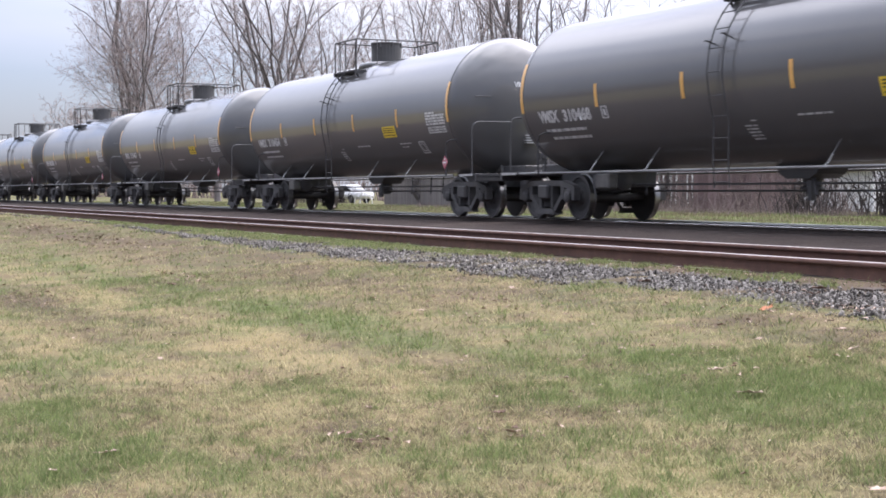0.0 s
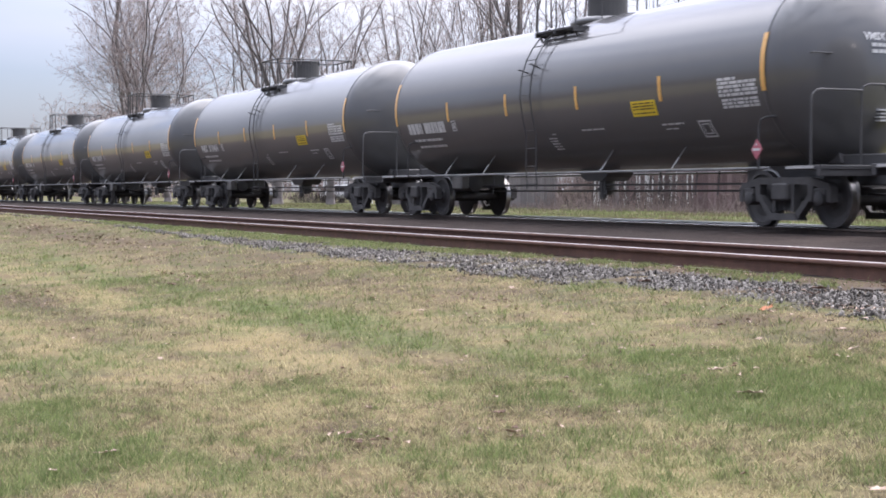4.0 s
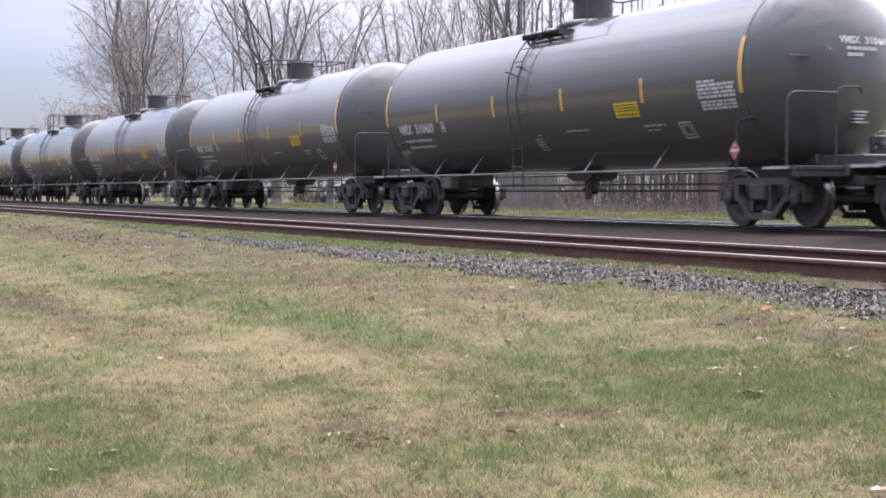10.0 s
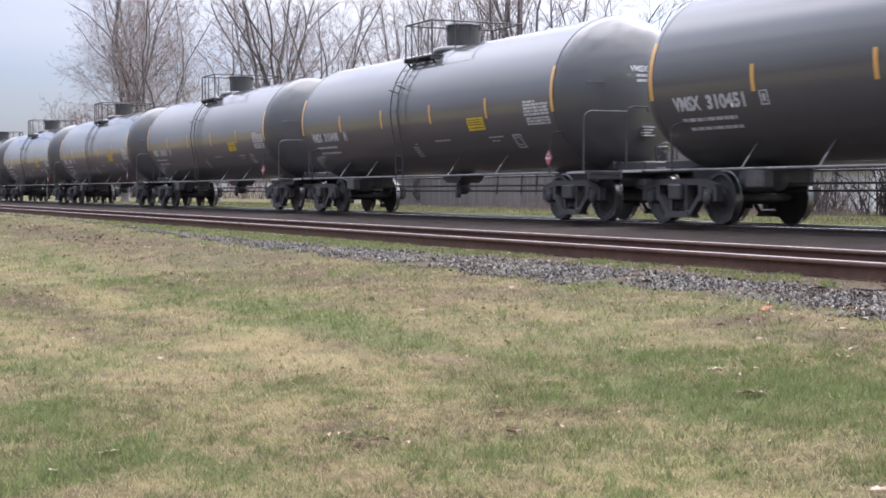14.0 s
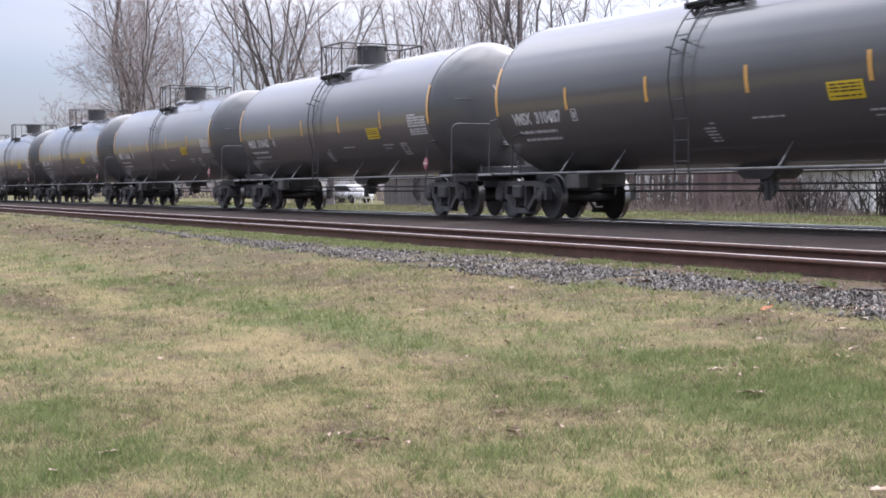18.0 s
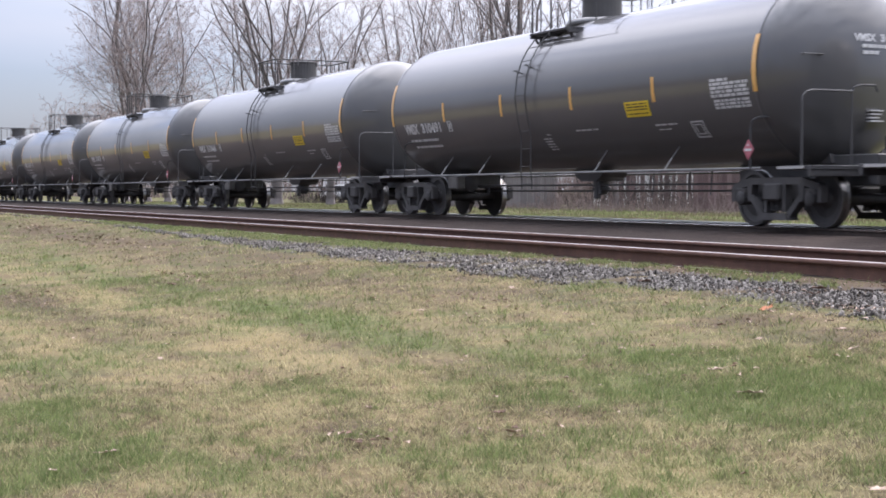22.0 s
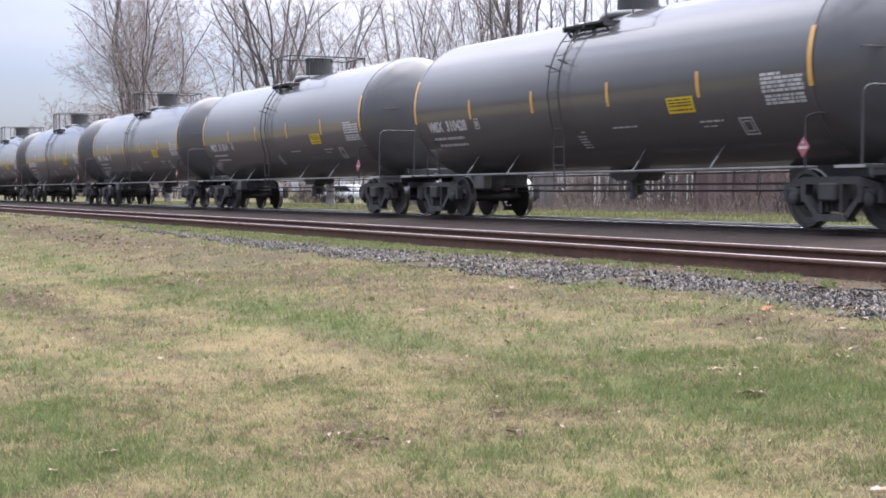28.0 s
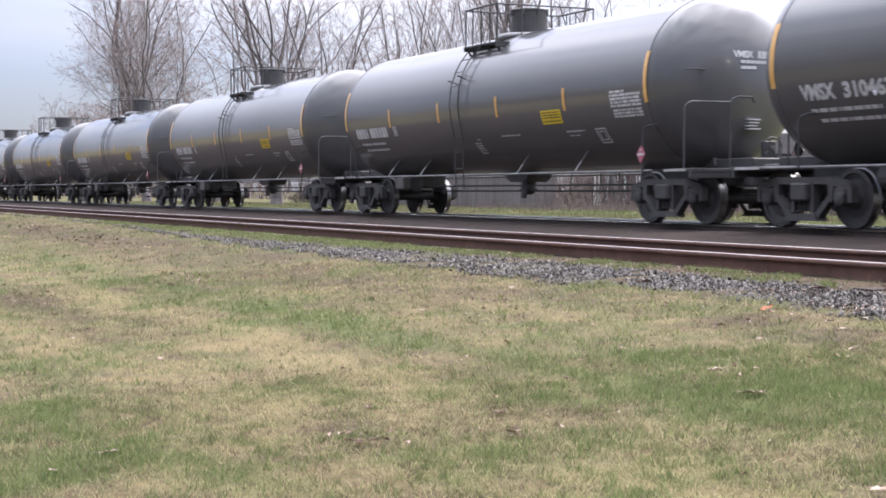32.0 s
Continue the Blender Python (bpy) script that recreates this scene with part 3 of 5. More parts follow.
def build_gravel():
    rng = np.random.default_rng(21)
    kinds = [stone_mesh(rng) for _ in range(8)]
    meshes = [arrays("stone", v, f, STONE_ONE) for v, f in kinds]
    n = 60000
    x = -np.exp(rng.uniform(np.log(6.2), np.log(75), n))
    e = gravel_edge(x)
    y = e + (gravel_top(x) - e) * np.clip(rng.beta(1.1, 1.2, n) + rng.normal(0, 0.05, n), -0.15, 1.1)
    keep = (y < 7.5) & (value_noise(x, y, 0.34, 77) + value_noise(x, y, 0.12, 78) > 0.62 + 0.25 * (y < e + 0.12)) & (rng.random(n) < np.interp(-x, [20, 24, 34, 60], [1.0, 0.6, 0.25, 0.1]))
    x, y = x[keep], y[keep]
    s = (0.0045 + 0.013 * rng.random(len(x)) ** 2.2) * np.where(x < -25, 1.3, 1.0)
    z = ground_z(y) + s * rng.uniform(-0.2, 0.6, len(x))
    spin = rng.uniform(0, 2 * math.pi, (len(x), 2))
    order = np.argsort(np.abs(x + 8.6))
    bed = new("gravel_strip", None)
    singles = order[:300]
    V, F, base = [], [], 0
    picked = set(singles.tolist())
    ground_ob = tagged(bed, "strip of loose grey crushed stone beside the rails", "gravel", kind="structure")
    bed.location = (0, 0, 0)
    for k in range(len(x)):
        c, sn = math.cos(spin[k, 0]), math.sin(spin[k, 0])
        if k in picked:
            ob = new("stone", meshes[k % 8])
            ob.matrix_basis = Matrix.Translation((x[k], y[k], z[k])) @ pose(0, 0, 0, 0, math.degrees(spin[k, 1]), math.degrees(spin[k, 0])) @ Matrix.Scale(s[k], 4)
            ob.parent = ground_ob
        else:
            v, f = kinds[k % 8]
            ct, st = math.cos(spin[k, 1]), math.sin(spin[k, 1])
            v = np.stack([v[:, 0] * ct - v[:, 2] * st, v[:, 1], v[:, 0] * st + v[:, 2] * ct], 1)
            V.append(np.stack([(v[:, 0] * c - v[:, 1] * sn) * s[k] + x[k], (v[:, 0] * sn + v[:, 1] * c) * s[k] + y[k], v[:, 2] * s[k] + z[k]], 1))
            F.append(f + base)
            base += len(v)
    rest = new("loose_stones", arrays("loose_stones", np.concatenate(V), np.concatenate(F), STONE))
    rest.parent = ground_ob
    rest["kind"] = "stuff"


# ---- tracks ----
RAIL_OUTLINE = [(-0.070, -0.172), (0.070, -0.172), (0.070, -0.160), (0.012, -0.142), (0.009, -0.045), (0.034, -0.038), (0.0365, -0.026), (0.033, -0.013), (0.024, -0.005), (0.010, -0.002),
                (-0.010, -0.002), (-0.024, -0.005), (-0.033, -0.013), (-0.0365, -0.026), (-0.034, -0.038), (-0.009, -0.045), (-0.012, -0.142), (-0.070, -0.160)]

# the head as the wheels have worn it
WORN_SIDE = [(-0.018, -0.004), (-0.024, -0.011), (-0.033, -0.032), (-0.034, -0.038)]


def build_track(y, label, mat, x0, x1, lift):
    track = tagged(new("track", None), label, "railway track", kind="structure")
    track.location = (0, y, lift)
    for side in (-1, 1):
        bm = bmesh.new()
        outline = RAIL_OUTLINE if y != TRACK else RAIL_OUTLINE[:11] + WORN_SIDE + RAIL_OUTLINE[15:]
        A = [bm.verts.new((x0, a, b)) for a, b in outline]
        B = [bm.verts.new((x1, a, b)) for a, b in outline]
        bm.faces.new(A), bm.faces.new(B[::-1])
        for i in range(len(A)):
            j = (i + 1) % len(A)
            bm.faces.new((A[i], B[i], B[j], A[j]))
        rail = part("rail", bm, mat, track, at=pose(0, side * GAUGE, 0))
        if y == TRACK:
            rail.data.materials.append(GAUGE_FACE)
            for p in rail.data.polygons:
                if p.center.z > -0.037 and p.normal.y * side < -0.05:
                    p.material_index = 1
    tie = bmesh.new()
    box(tie, (-0.115, -1.3, -0.30), (0.115, 1.3, -0.176))
    me = mesh_of("tie", tie, TIE)
    rng = random.Random(int(y * 10))
    for i in range(120):
        ob = new("tie", me)
        ob.parent = track
        ob.matrix_basis = pose(-62 + i * 0.52 + rng.uniform(-0.03, 0.03), rng.uniform(-0.05, 0.05), rng.uniform(0.056, 0.066) - 0.05 * (y < 10), 0, 0, rng.uniform(-1, 1))
    return track


# ---- tank car: x along the train, near side at -y, z = 0 on the rail tops ----
R, ZC, HALF = 1.570, 2.5265, 7.30
CAR_PITCH, BOGIE_X, AXLE, WHEEL_R = 18.2, 7.18, 0.889, 0.457


def skin(x, z, off=0.005):
    """The point of the near tank side at height z."""
    a = math.asin(max(-1, min(1, (z - ZC) / R)))
    return (x, -(R + off) * math.cos(a), ZC + (R + off) * math.sin(a))


def patch(bm, x0, x1, z0, z1, off=0.005, thick=0.003, n=4):
    """A thin curved plate lying on the near tank side."""
    grid = [[[bm.verts.new(skin(x, z0 + (z1 - z0) * i / n, o)) for x in (x0, x1)] for i in range(n + 1)] for o in (off, off + thick)]
    a, b = grid
    for i in range(n):
        bm.faces.new((b[i][0], b[i][1], b[i + 1][1], b[i + 1][0]))
        bm.faces.new((a[i][0], a[i + 1][0], b[i + 1][0], b[i][0]))
        bm.faces.new((a[i][1], b[i][1], b[i + 1][1], a[i + 1][1]))
    bm.faces.new((a[0][0], b[0][0], b[0][1], a[0][1]))
    bm.faces.new((a[n][0], a[n][1], b[n][1], b[n][0]))
    return bm


def bars(rows, off=0.005):
    """Rows of short bars that stand for writing too small to read."""
    rng = random.Random(5)
    bm = bmesh.new()
    for x0, x1, z, h in rows:
        x = x0
        while x < x1 - 0.02:
            w = min(rng.uniform(0.05, 0.22), x1 - x)
            patch(bm, x, x + w, z, z + h, off, 0.002, 1)
            x += w + rng.uniform(0.02, 0.04)
    return bm


def head_x(y, z):
    """How far the bulged end reaches at a place across the car."""
    return HALF + 0.84 * math.sqrt(max(0.0, 1 - (math.hypot(y, z - ZC) / R) ** 2.17)) + 0.010


@functools.lru_cache(None)
def glyphs(text):
    """The outline of a short text as one flat mesh."""
    cu = bpy.data.curves.new("lettering", "FONT")
    cu.body = text
    cu.size = 1.0
    cu.offset = 0.046
    cu.resolution_u = 3
    tmp = bpy.data.objects.new("lettering", cu)
    scene.collection.objects.link(tmp)
    bpy.context.view_layer.update()
    me = bpy.data.meshes.new_from_object(tmp.evaluated_get(bpy.context.evaluated_depsgraph_get()))
    bpy.data.objects.remove(tmp)
    return me


def lettering(text, x0, width, z0, z1, parent, name="reporting_mark", on_head=False):
    me = glyphs(text).copy()
    co = np.array([v.co[:] for v in me.vertices])
    lo, hi = co.min(0), co.max(0)
    for v in me.vertices:
        x = x0 + (v.co.x - lo[0]) / (hi[0] - lo[0]) * width
        z = z0 + (v.co.y - lo[1]) / (hi[1] - lo[1]) * (z1 - z0)
        v.co = (head_x(x, z), x, z) if on_head else skin(x, z, 0.007)
    me.materials.clear()
    me.materials.append(WHITE)
    ob = new(name, me)
    ob.parent = parent
    ob["label"] = "white stencilled car number"
    return ob


def build_wheelset(parent, x):
    bm = bmesh.new()
    for s in (-1, 1):
        y = s * 0.755
        prof = [(y - s * 0.075, 0.10), (y - s * 0.075, 0.39), (y - s * 0.068, 0.484), (y - s * 0.045, 0.482), (y - s * 0.036, 0.459), (y + s * 0.066, WHEEL_R - 0.003),
                (y + s * 0.068, 0.392), (y + s * 0.045, 0.385), (y + s * 0.015, 0.30), (y + s * 0.02, 0.17), (y + s * 0.07, 0.14), (y + s * 0.08, 0.09)]
        revolve(bm, prof, "y", 36)
    revolve(bm, [(-1.02, 0.06), (-1.02, 0.075), (-0.86, 0.085), (-0.4, 0.08), (0.4, 0.08), (0.86, 0.085), (1.02, 0.075), (1.02, 0.06)], "y", 14)
    me = mesh_of("wheelset", bm, WHEEL)
    me.materials.append(TREAD)
    for p in me.polygons:
        c = p.center
        r = math.hypot(c.x, c.z)
        if r > 0.448 and abs(abs(c.y) - 0.755) < 0.08:
            p.material_index = 1
    ob = new("wheelset", me)
    ob.parent = parent
    ob.matrix_basis = pose(x, 0, WHEEL_R)
    return ob


def build_bogie(car, x):
    bm = bmesh.new()
    box(bm, (-0.20, -1.18, 0.42), (0.20, 1.18, 0.70), 0.03)
    box(bm, (-0.36, -0.36, 0.66), (0.36, 0.36, 0.80), 0.03)
    box(bm, (-0.50, -0.66, 0.36), (0.50, 0.66, 0.64), 0.03)
    bogie = part("bogie", bm, CAST, car, "dusty cast steel freight truck", at=pose(x, 0, 0))
    for s in (-1, 1):
        y0, y1 = s * 0.94, s * 1.08
        bm = bmesh.new()
        # cast side frame: arched top chord, pedestals over the bearings, sloping lower arms and spring seat
        prism(bm, [(-1.14, 0.60), (-1.10, 0.69), (-0.66, 0.79), (0.66, 0.79), (1.10, 0.69), (1.14, 0.60), (1.02, 0.59), (0.62, 0.68), (-0.62, 0.68), (-1.02, 0.59)], y0, y1)
        for t in (-1, 1):
            prism(bm, [(t * 1.15, 0.64), (t * 1.15, 0.40), (t * 1.06, 0.40), (t * 1.04, 0.62)], y0, y1)
            prism(bm, [(t * 0.74, 0.66), (t * 0.70, 0.40), (t * 0.62, 0.42), (t * 0.60, 0.68)], y0, y1)
            prism(bm, [(t * 0.72, 0.50), (t * 0.64, 0.54), (t * 0.26, 0.19), (t * 0.34, 0.12)], y0, y1)
            prism(bm, [(t * 0.27, 0.70), (t * 0.20, 0.70), (t * 0.20, 0.24), (t * 0.27, 0.24)], y0, y1)
        prism(bm, [(-0.40, 0.11), (0.40, 0.11), (0.33, 0.22), (-0.33, 0.22)], s * 0.90, s * 1.13)
        part("side_frame", bm, CAST, bogie)
        for k in (-0.12, 0.0, 0.12):
            bm, prof = bmesh.new(), []
            for i in range(9):
                prof += [(0.26 + i * 0.02, 0.062), (0.27 + i * 0.02, 0.050)]
            revolve(bm, prof, "z", 10, (k, s * 1.0, 0))
            part("spring", bm, CAST, bogie)
        bm = bmesh.new()
        box(bm, (-0.16, min(s * 1.0, s * 1.14), 0.47), (0.16, max(s * 1.0, s * 1.14), 0.60), 0.02)
        part("bolster_end", bm, CAST, bogie)
        for t in (-1, 1):
            bm = bmesh.new()
            revolve(bm, [(s * 0.90, 0.11), (s * 1.10, 0.115), (s * 1.115, 0.10), (s * 1.135, 0.06), (s * 1.14, 0.02)], "y", 12, (t * AXLE, 0, WHEEL_R))
            box(bm, (t * AXLE - 0.13, min(s * 0.93, s * 1.09), 0.52), (t * AXLE + 0.13, max(s * 0.93, s * 1.09), 0.62), 0.01)
            part("axle_bearing", bm, CAST, bogie)
    for t in (-1, 1):
        bm = bmesh.new()
        rod(bm, (t * 0.36, -0.78, 0.38), (t * 0.36, 0.78, 0.38), 0.04, 6)
        for s in (-1, 1):
            box(bm, (t * 0.36 - 0.05, s * 0.70 - 0.05, 0.26), (t * 0.36 + 0.07, s * 0.70 + 0.05, 0.56), 0.01)
        part("brake_beam", bm, CAST, bogie)
        build_wheelset(bogie, t * AXLE)
    return bogie


def build_tank_car():
    car = new("tank_car", None)
    tagged(car, "glossy black railway tank car with orange tape, on the main track", "tank car", "tank cars of the train")
    # shell: straight barrel with raised jacket bands, and a bulged head at each end
    bm = bmesh.new()
    prof = []
    for i in range(13):
        a = math.pi / 2 * i / 12
        prof.append((-HALF - 0.84 * math.cos(a), max(R * math.sin(a) ** 0.92, 0.02)))
    prof += [(-HALF + 0.06, R + 0.006), (-HALF + 0.12, R)]
    prof += [(x, R) for x in (-3.6, 0.0, 3.6)]
    prof += [(HALF - 0.12, R), (HALF - 0.06, R + 0.006)]
    for i in range(12, -1, -1):
        a = math.pi / 2 * i / 12
        prof.append((HALF + 0.84 * math.cos(a), max(R * math.sin(a) ** 0.92, 0.02)))
    revolve(bm, prof, "x", 72, (0, 0, ZC))
    part("tank", bm, BLACK, car, "glossy black tank shell with bulged heads", True)
    for x in (-HALF + 0.02, HALF - 0.02):
        bm = bmesh.new()
        revolve(bm, [(x - 0.035, R - 0.01), (x - 0.03, R + 0.012), (x + 0.03, R + 0.012), (x + 0.035, R - 0.01)], "x", 72, (0, 0, ZC))
        part("head_band", bm, BLACK, car, "", True)
    # manway housing on the top, with its platform and guard rail
    bm = bmesh.new()
    revolve(bm, [(3.98, 0.41), (4.57, 0.41), (4.60, 0.425), (4.63, 0.425), (4.645, 0.38), (4.655, 0.02)], "z", 28)
    dome = part("manway_housing", bm, FRAME_BLACK, car, "matt black manway housing on the tank top")
    for a in range(0, 360, 45):
        c, sn = math.cos(radians(a)), math.sin(radians(a))
        bm = bmesh.new()
        box(bm, (0.42 * c - 0.025, 0.42 * sn - 0.025, 4.50), (0.42 * c + 0.025, 0.42 * sn + 0.025, 4.64), 0.005)
        part("lid_clamp", bm, FRAME_BLACK, dome)
    bm = bmesh.new()
    revolve(bm, [(3.93, 0.78), (4.07, 0.72), (4.10, 0.58)], "z", 28)
    part("nozzle_collar", bm, BLACK, car, "", True)
    for s in (-1, 1):
        y0 = -1.24 if s < 0 else 0.70
        for i in range(5):
            bm = bmesh.new()
            box(bm, (-0.82, y0 + i * 0.115, 3.79), (0.82, y0 + i * 0.115 + 0.090, 3.825))
            if i == 0:
                for x in (-0.78, 0.0, 0.78):
                    box(bm, (x - 0.03, y0, 3.72), (x + 0.03, y0 + 0.54, 3.789))
                deck = part("platform", bm, FRAME_BLACK, car, "open walkway planks beside the manway")
            else:
                part("platform_plank", bm, FRAME_BLACK, deck)
        for x in (-0.72, 0.72):
            bm = bmesh.new()
            rod(bm, (x, s * 1.18, 3.76), (x, s * 1.10, ZC + math.sqrt(R * R - 1.10 ** 2) - 0.03), 0.03, 6)
            part("platform_leg", bm, FRAME_BLACK, deck)
        bm = bmesh.new()
        pipe(bm, [(-0.78, s * 1.2, 3.8), (-0.78, s * 1.2, 4.64), (0.78, s * 1.2, 4.64), (0.78, s * 1.2, 3.8)], 0.021, 6)
        rail = part("guard_rail", bm, FRAME_BLACK, car, "thin black pipe guard rail")
        for x in (-0.42, 0.0):
            bm = bmesh.new()
            rod(bm, (x, s * 1.2, 3.8), (x, s * 1.2, 4.63), 0.017, 6)
            part("rail_post", bm, FRAME_BLACK, rail)
    for x in (-0.78, 0.78):
        bm = bmesh.new()
        pipe(bm, [(x, -1.19, 4.64), (x, 1.19, 4.64)], 0.018, 6)
        rail = part("end_rail", bm, FRAME_BLACK, car)
        for y in (-0.6, 0.6):
            bm = bmesh.new()
            rod(bm, (x, y, ZC + math.sqrt(R * R - 0.36) - 0.02), (x, y, 4.63), 0.015, 6)
            part("rail_post", bm, FRAME_BLACK, rail)
    # ladder that follows the tank side
    zs = [0.78, 1.0, 1.3, 1.7, 2.1, 2.5, 2.9, 3.2, 3.42, 3.6, 3.72, 3.80]
    LX = (-0.63, -0.21)
    for x in LX:
        bm = bmesh.new()
        pts = [(x, -1.52, 0.62), (x, -1.52, 0.78)] + [(x, -1.54 if z < 2.0 else skin(x, z, 0.12)[1], z if z < 2.0 else skin(x, z, 0.12)[2]) for z in zs[1:]]
        pipe(bm, pts, 0.015, 6)
        if x == LX[0]:
            ladder = part("ladder", bm, FRAME_BLACK, car, "curved black side ladder")
        else:
            part("ladder_rail", bm, FRAME_BLACK, ladder)
    for z in (0.72, 1.08, 1.44, 1.80, 2.16, 2.52, 2.88, 3.18, 3.44, 3.66):
        bm = bmesh.new()
        p = skin(0, z, 0.12)
        y, zz = (-1.55, z) if z < 2.0 else (p[1], p[2])
        rod(bm, (LX[0], y, zz), (LX[1], y, zz), 0.010, 6)
        part("rung", bm, FRAME_BLACK, ladder)
    for x, z in zip(LX, (2.98, 3.06)):
        bm = bmesh.new()
        rod(bm, skin(x, z, 0.0), skin(x, z, 0.22), 0.014, 6)
        rod(bm, skin(x - 0.07, z, 0.20), skin(x + 0.06, z, 0.20), 0.012, 6)
        part("hand_grip", bm, FRAME_BLACK, ladder)
    # side pipe, brackets and the bent end pipes
    for s in (-1, 1):
        bm = bmesh.new()
        rod(bm, (-7.95, s * 1.36, 0.938), (7.2, s * 1.36, 0.938), 0.024, 8)
        part("side_pipe", bm, EDGE_PIPE, car, "long thin grey side pipe")
        for x in (-4.94, -2.99, 1.97, 4.42):
            bm = bmesh.new()
            a = skin(x, 1.36, -0.01)
            mid = (x, s * 1.29, 1.01 if x == 1.97 else 1.045)
            foot = Vector((x, s * abs(a[1]), a[2]))
            knee = Vector(mid).lerp(foot, 0.35)
            # pale paint for the strut's lit lower end, black for its shaded upper end
            pipe(bm, [(x, s * 1.36, 0.945), mid, knee], 0.015, 6)
            bracket = part("pipe_bracket", bm, EDGE, car, "pipe strut, lower part painted pale as if lit")
            bm = bmesh.new()
            rod(bm, knee, foot, 0.010, 6)
            part("bracket_foot", bm, BLACK, bracket)
        for x, d in ((-6.75, 1), (7.1, 1)):
            bm = bmesh.new()
            pipe(bm, [(x, s * 1.50, 0.92), (x, s * 1.50, 1.60), (x + 0.05 * d, s * 1.50, 1.70), (x + 0.18 * d, s * 1.47, 1.74), (x + 0.30 * d, s * 1.30, 1.75)], 0.020, 6)
            part("side_grab", bm, FRAME_BLACK, car)
    # stub sills, end platforms, couplers
    for e in (-1, 1):
        bm = bmesh.new()
        box(bm, (min(e * 5.2, e * 8.75), -0.33, 0.66), (max(e * 5.2, e * 8.75), 0.33, 1.15), 0.02)
        part("stub_sill", bm, FRAME_BLACK, car)
        bm = bmesh.new()
        prism(bm, [(e * 6.3, 1.02), (e * 7.75, 1.02), (e * 7.6, 1.40), (e * 6.5, 1.35)], -0.40, 0.40)
        part("saddle", bm, FRAME_BLACK, car)
        bm = bmesh.new()
        box(bm, (min(e * 7.85, e * 8.55), -1.45, 0.90), (max(e * 7.85, e * 8.55), 1.45, 0.965), 0.006)
        box(bm, (min(e * 8.46, e * 8.54), -1.45, 0.80), (max(e * 8.46, e * 8.54), 1.45, 0.90), 0.006)
        deck = part("end_platform", bm, FRAME_BLACK, car, "narrow steel end platform")
        for s in (-1, 1):
            bm = bmesh.new()
            box(bm, (min(e * 7.75, e * 8.40), s * 1.47 - 0.012, 0.915), (max(e * 7.75, e * 8.40), s * 1.47 + 0.012, 0.955))
            part("edge_strip", bm, EDGE, deck, "pale platform edge")
        if e > 0:
            x = 8.28
            bm = bmesh.new()
            pipe(bm, [(x, -1.42, 0.93), (x, -1.42, 1.95), (x, -1.40, 2.03), (x, -1.34, 2.09)], 0.018, 8)
            hoop = part("end_handrail", bm, FRAME_BLACK, car, "bent pipe end handrail")
            # the paler top bar has the sky light it catches put into its colour
            bm = bmesh.new()
            pipe(bm, [(x, -1.34, 2.09), (x, -1.24, 2.12), (x, -0.44, 2.12)], 0.018, 8)
            part("handrail_bar", bm, PIPE, hoop, "handrail bar painted paler, as lit by the sky")
            bm = bmesh.new()
            pipe(bm, [(x, -0.46, 0.93), (x, -0.46, 2.08), (x, -0.42, 2.18), (x, -0.30, 2.22), (x, 0.0, 2.22), (x, 0.05, 2.12)], 0.018, 6)
            part("handrail_post", bm, FRAME_BLACK, hoop)
            bm = bmesh.new()
            pipe(bm, [(7.95, -1.18, 2.70), (8.02, -1.18, 2.70), (8.02, -0.80, 2.70), (7.95, -0.80, 2.70)], 0.013, 6)
            part("head_grab", bm, PIPE, car)
        else:
            x = -8.28
            bm = bmesh.new()
            pipe(bm, [(x, -0.5, 0.93), (x, -0.5, 1.7), (x, 0.5, 1.7), (x, 0.5, 0.93)], 0.018, 6)
            part("end_handrail", bm, FRAME_BLACK, car)
        bm = bmesh.new()
        box(bm, (min(e * 8.5, e * 8.92), -0.10, 0.80), (max(e * 8.5, e * 8.92), 0.10, 1.00), 0.02)
        box(bm, (min(e * 8.80, e * 9.12), -0.16, 0.74), (max(e * 8.80, e * 9.12), 0.06 + 0.05 * e, 1.04), 0.04)
        part("coupler", bm, CAST, car)
        bm = bmesh.new()
        pipe(bm, [(e * 8.5, 0.30, 0.80), (e * 8.72, 0.32, 0.56), (e * 8.95, 0.32, 0.50), (e * 9.08, 0.32, 0.55)], 0.03, 6)
        part("brake_hose", bm, TYRE, car)
    bm = bmesh.new()
    revolve(bm, [(8.42, 0.02), (8.42, 0.05), (8.46, 0.06), (8.47, 0.02)], "x", 10, (0, 0.32, 1.32))
    for i in range(16):
        a, b = 2 * math.pi * i / 16, 2 * math.pi * (i + 1) / 16
        rod(bm, (8.45, 0.32 + 0.20 * math.cos(a), 1.32 + 0.20 * math.sin(a)), (8.45, 0.32 + 0.20 * math.cos(b), 1.32 + 0.20 * math.sin(b)), 0.013, 5)
    for i in range(4):
        a = math.pi / 2 * i + 0.5
        rod(bm, (8.45, 0.32, 1.32), (8.45, 0.32 + 0.20 * math.cos(a), 1.32 + 0.20 * math.sin(a)), 0.010, 5)
    wheel = part("brake_wheel", bm, FRAME_BLACK, car, "hand brake wheel on the car end")
    bm = bmesh.new()
    box(bm, (8.26, 0.20, 1.08), (8.40, 0.44, 1.46), 0.02)
    rod(bm, (8.34, 0.32, 0.95), (8.34, 0.32, 1.12), 0.02, 6)
    part("brake_gear_box", bm, FRAME_BLACK, wheel)
    # bottom outlet with its skid, brake rods, reservoir and valve
    bm = bmesh.new()
    prism(bm, [(-0.62, 1.00), (-0.50, 0.86), (-0.30, 0.78), (0.28, 0.78), (0.46, 0.86), (0.58, 1.00)], -0.30, 0.30)
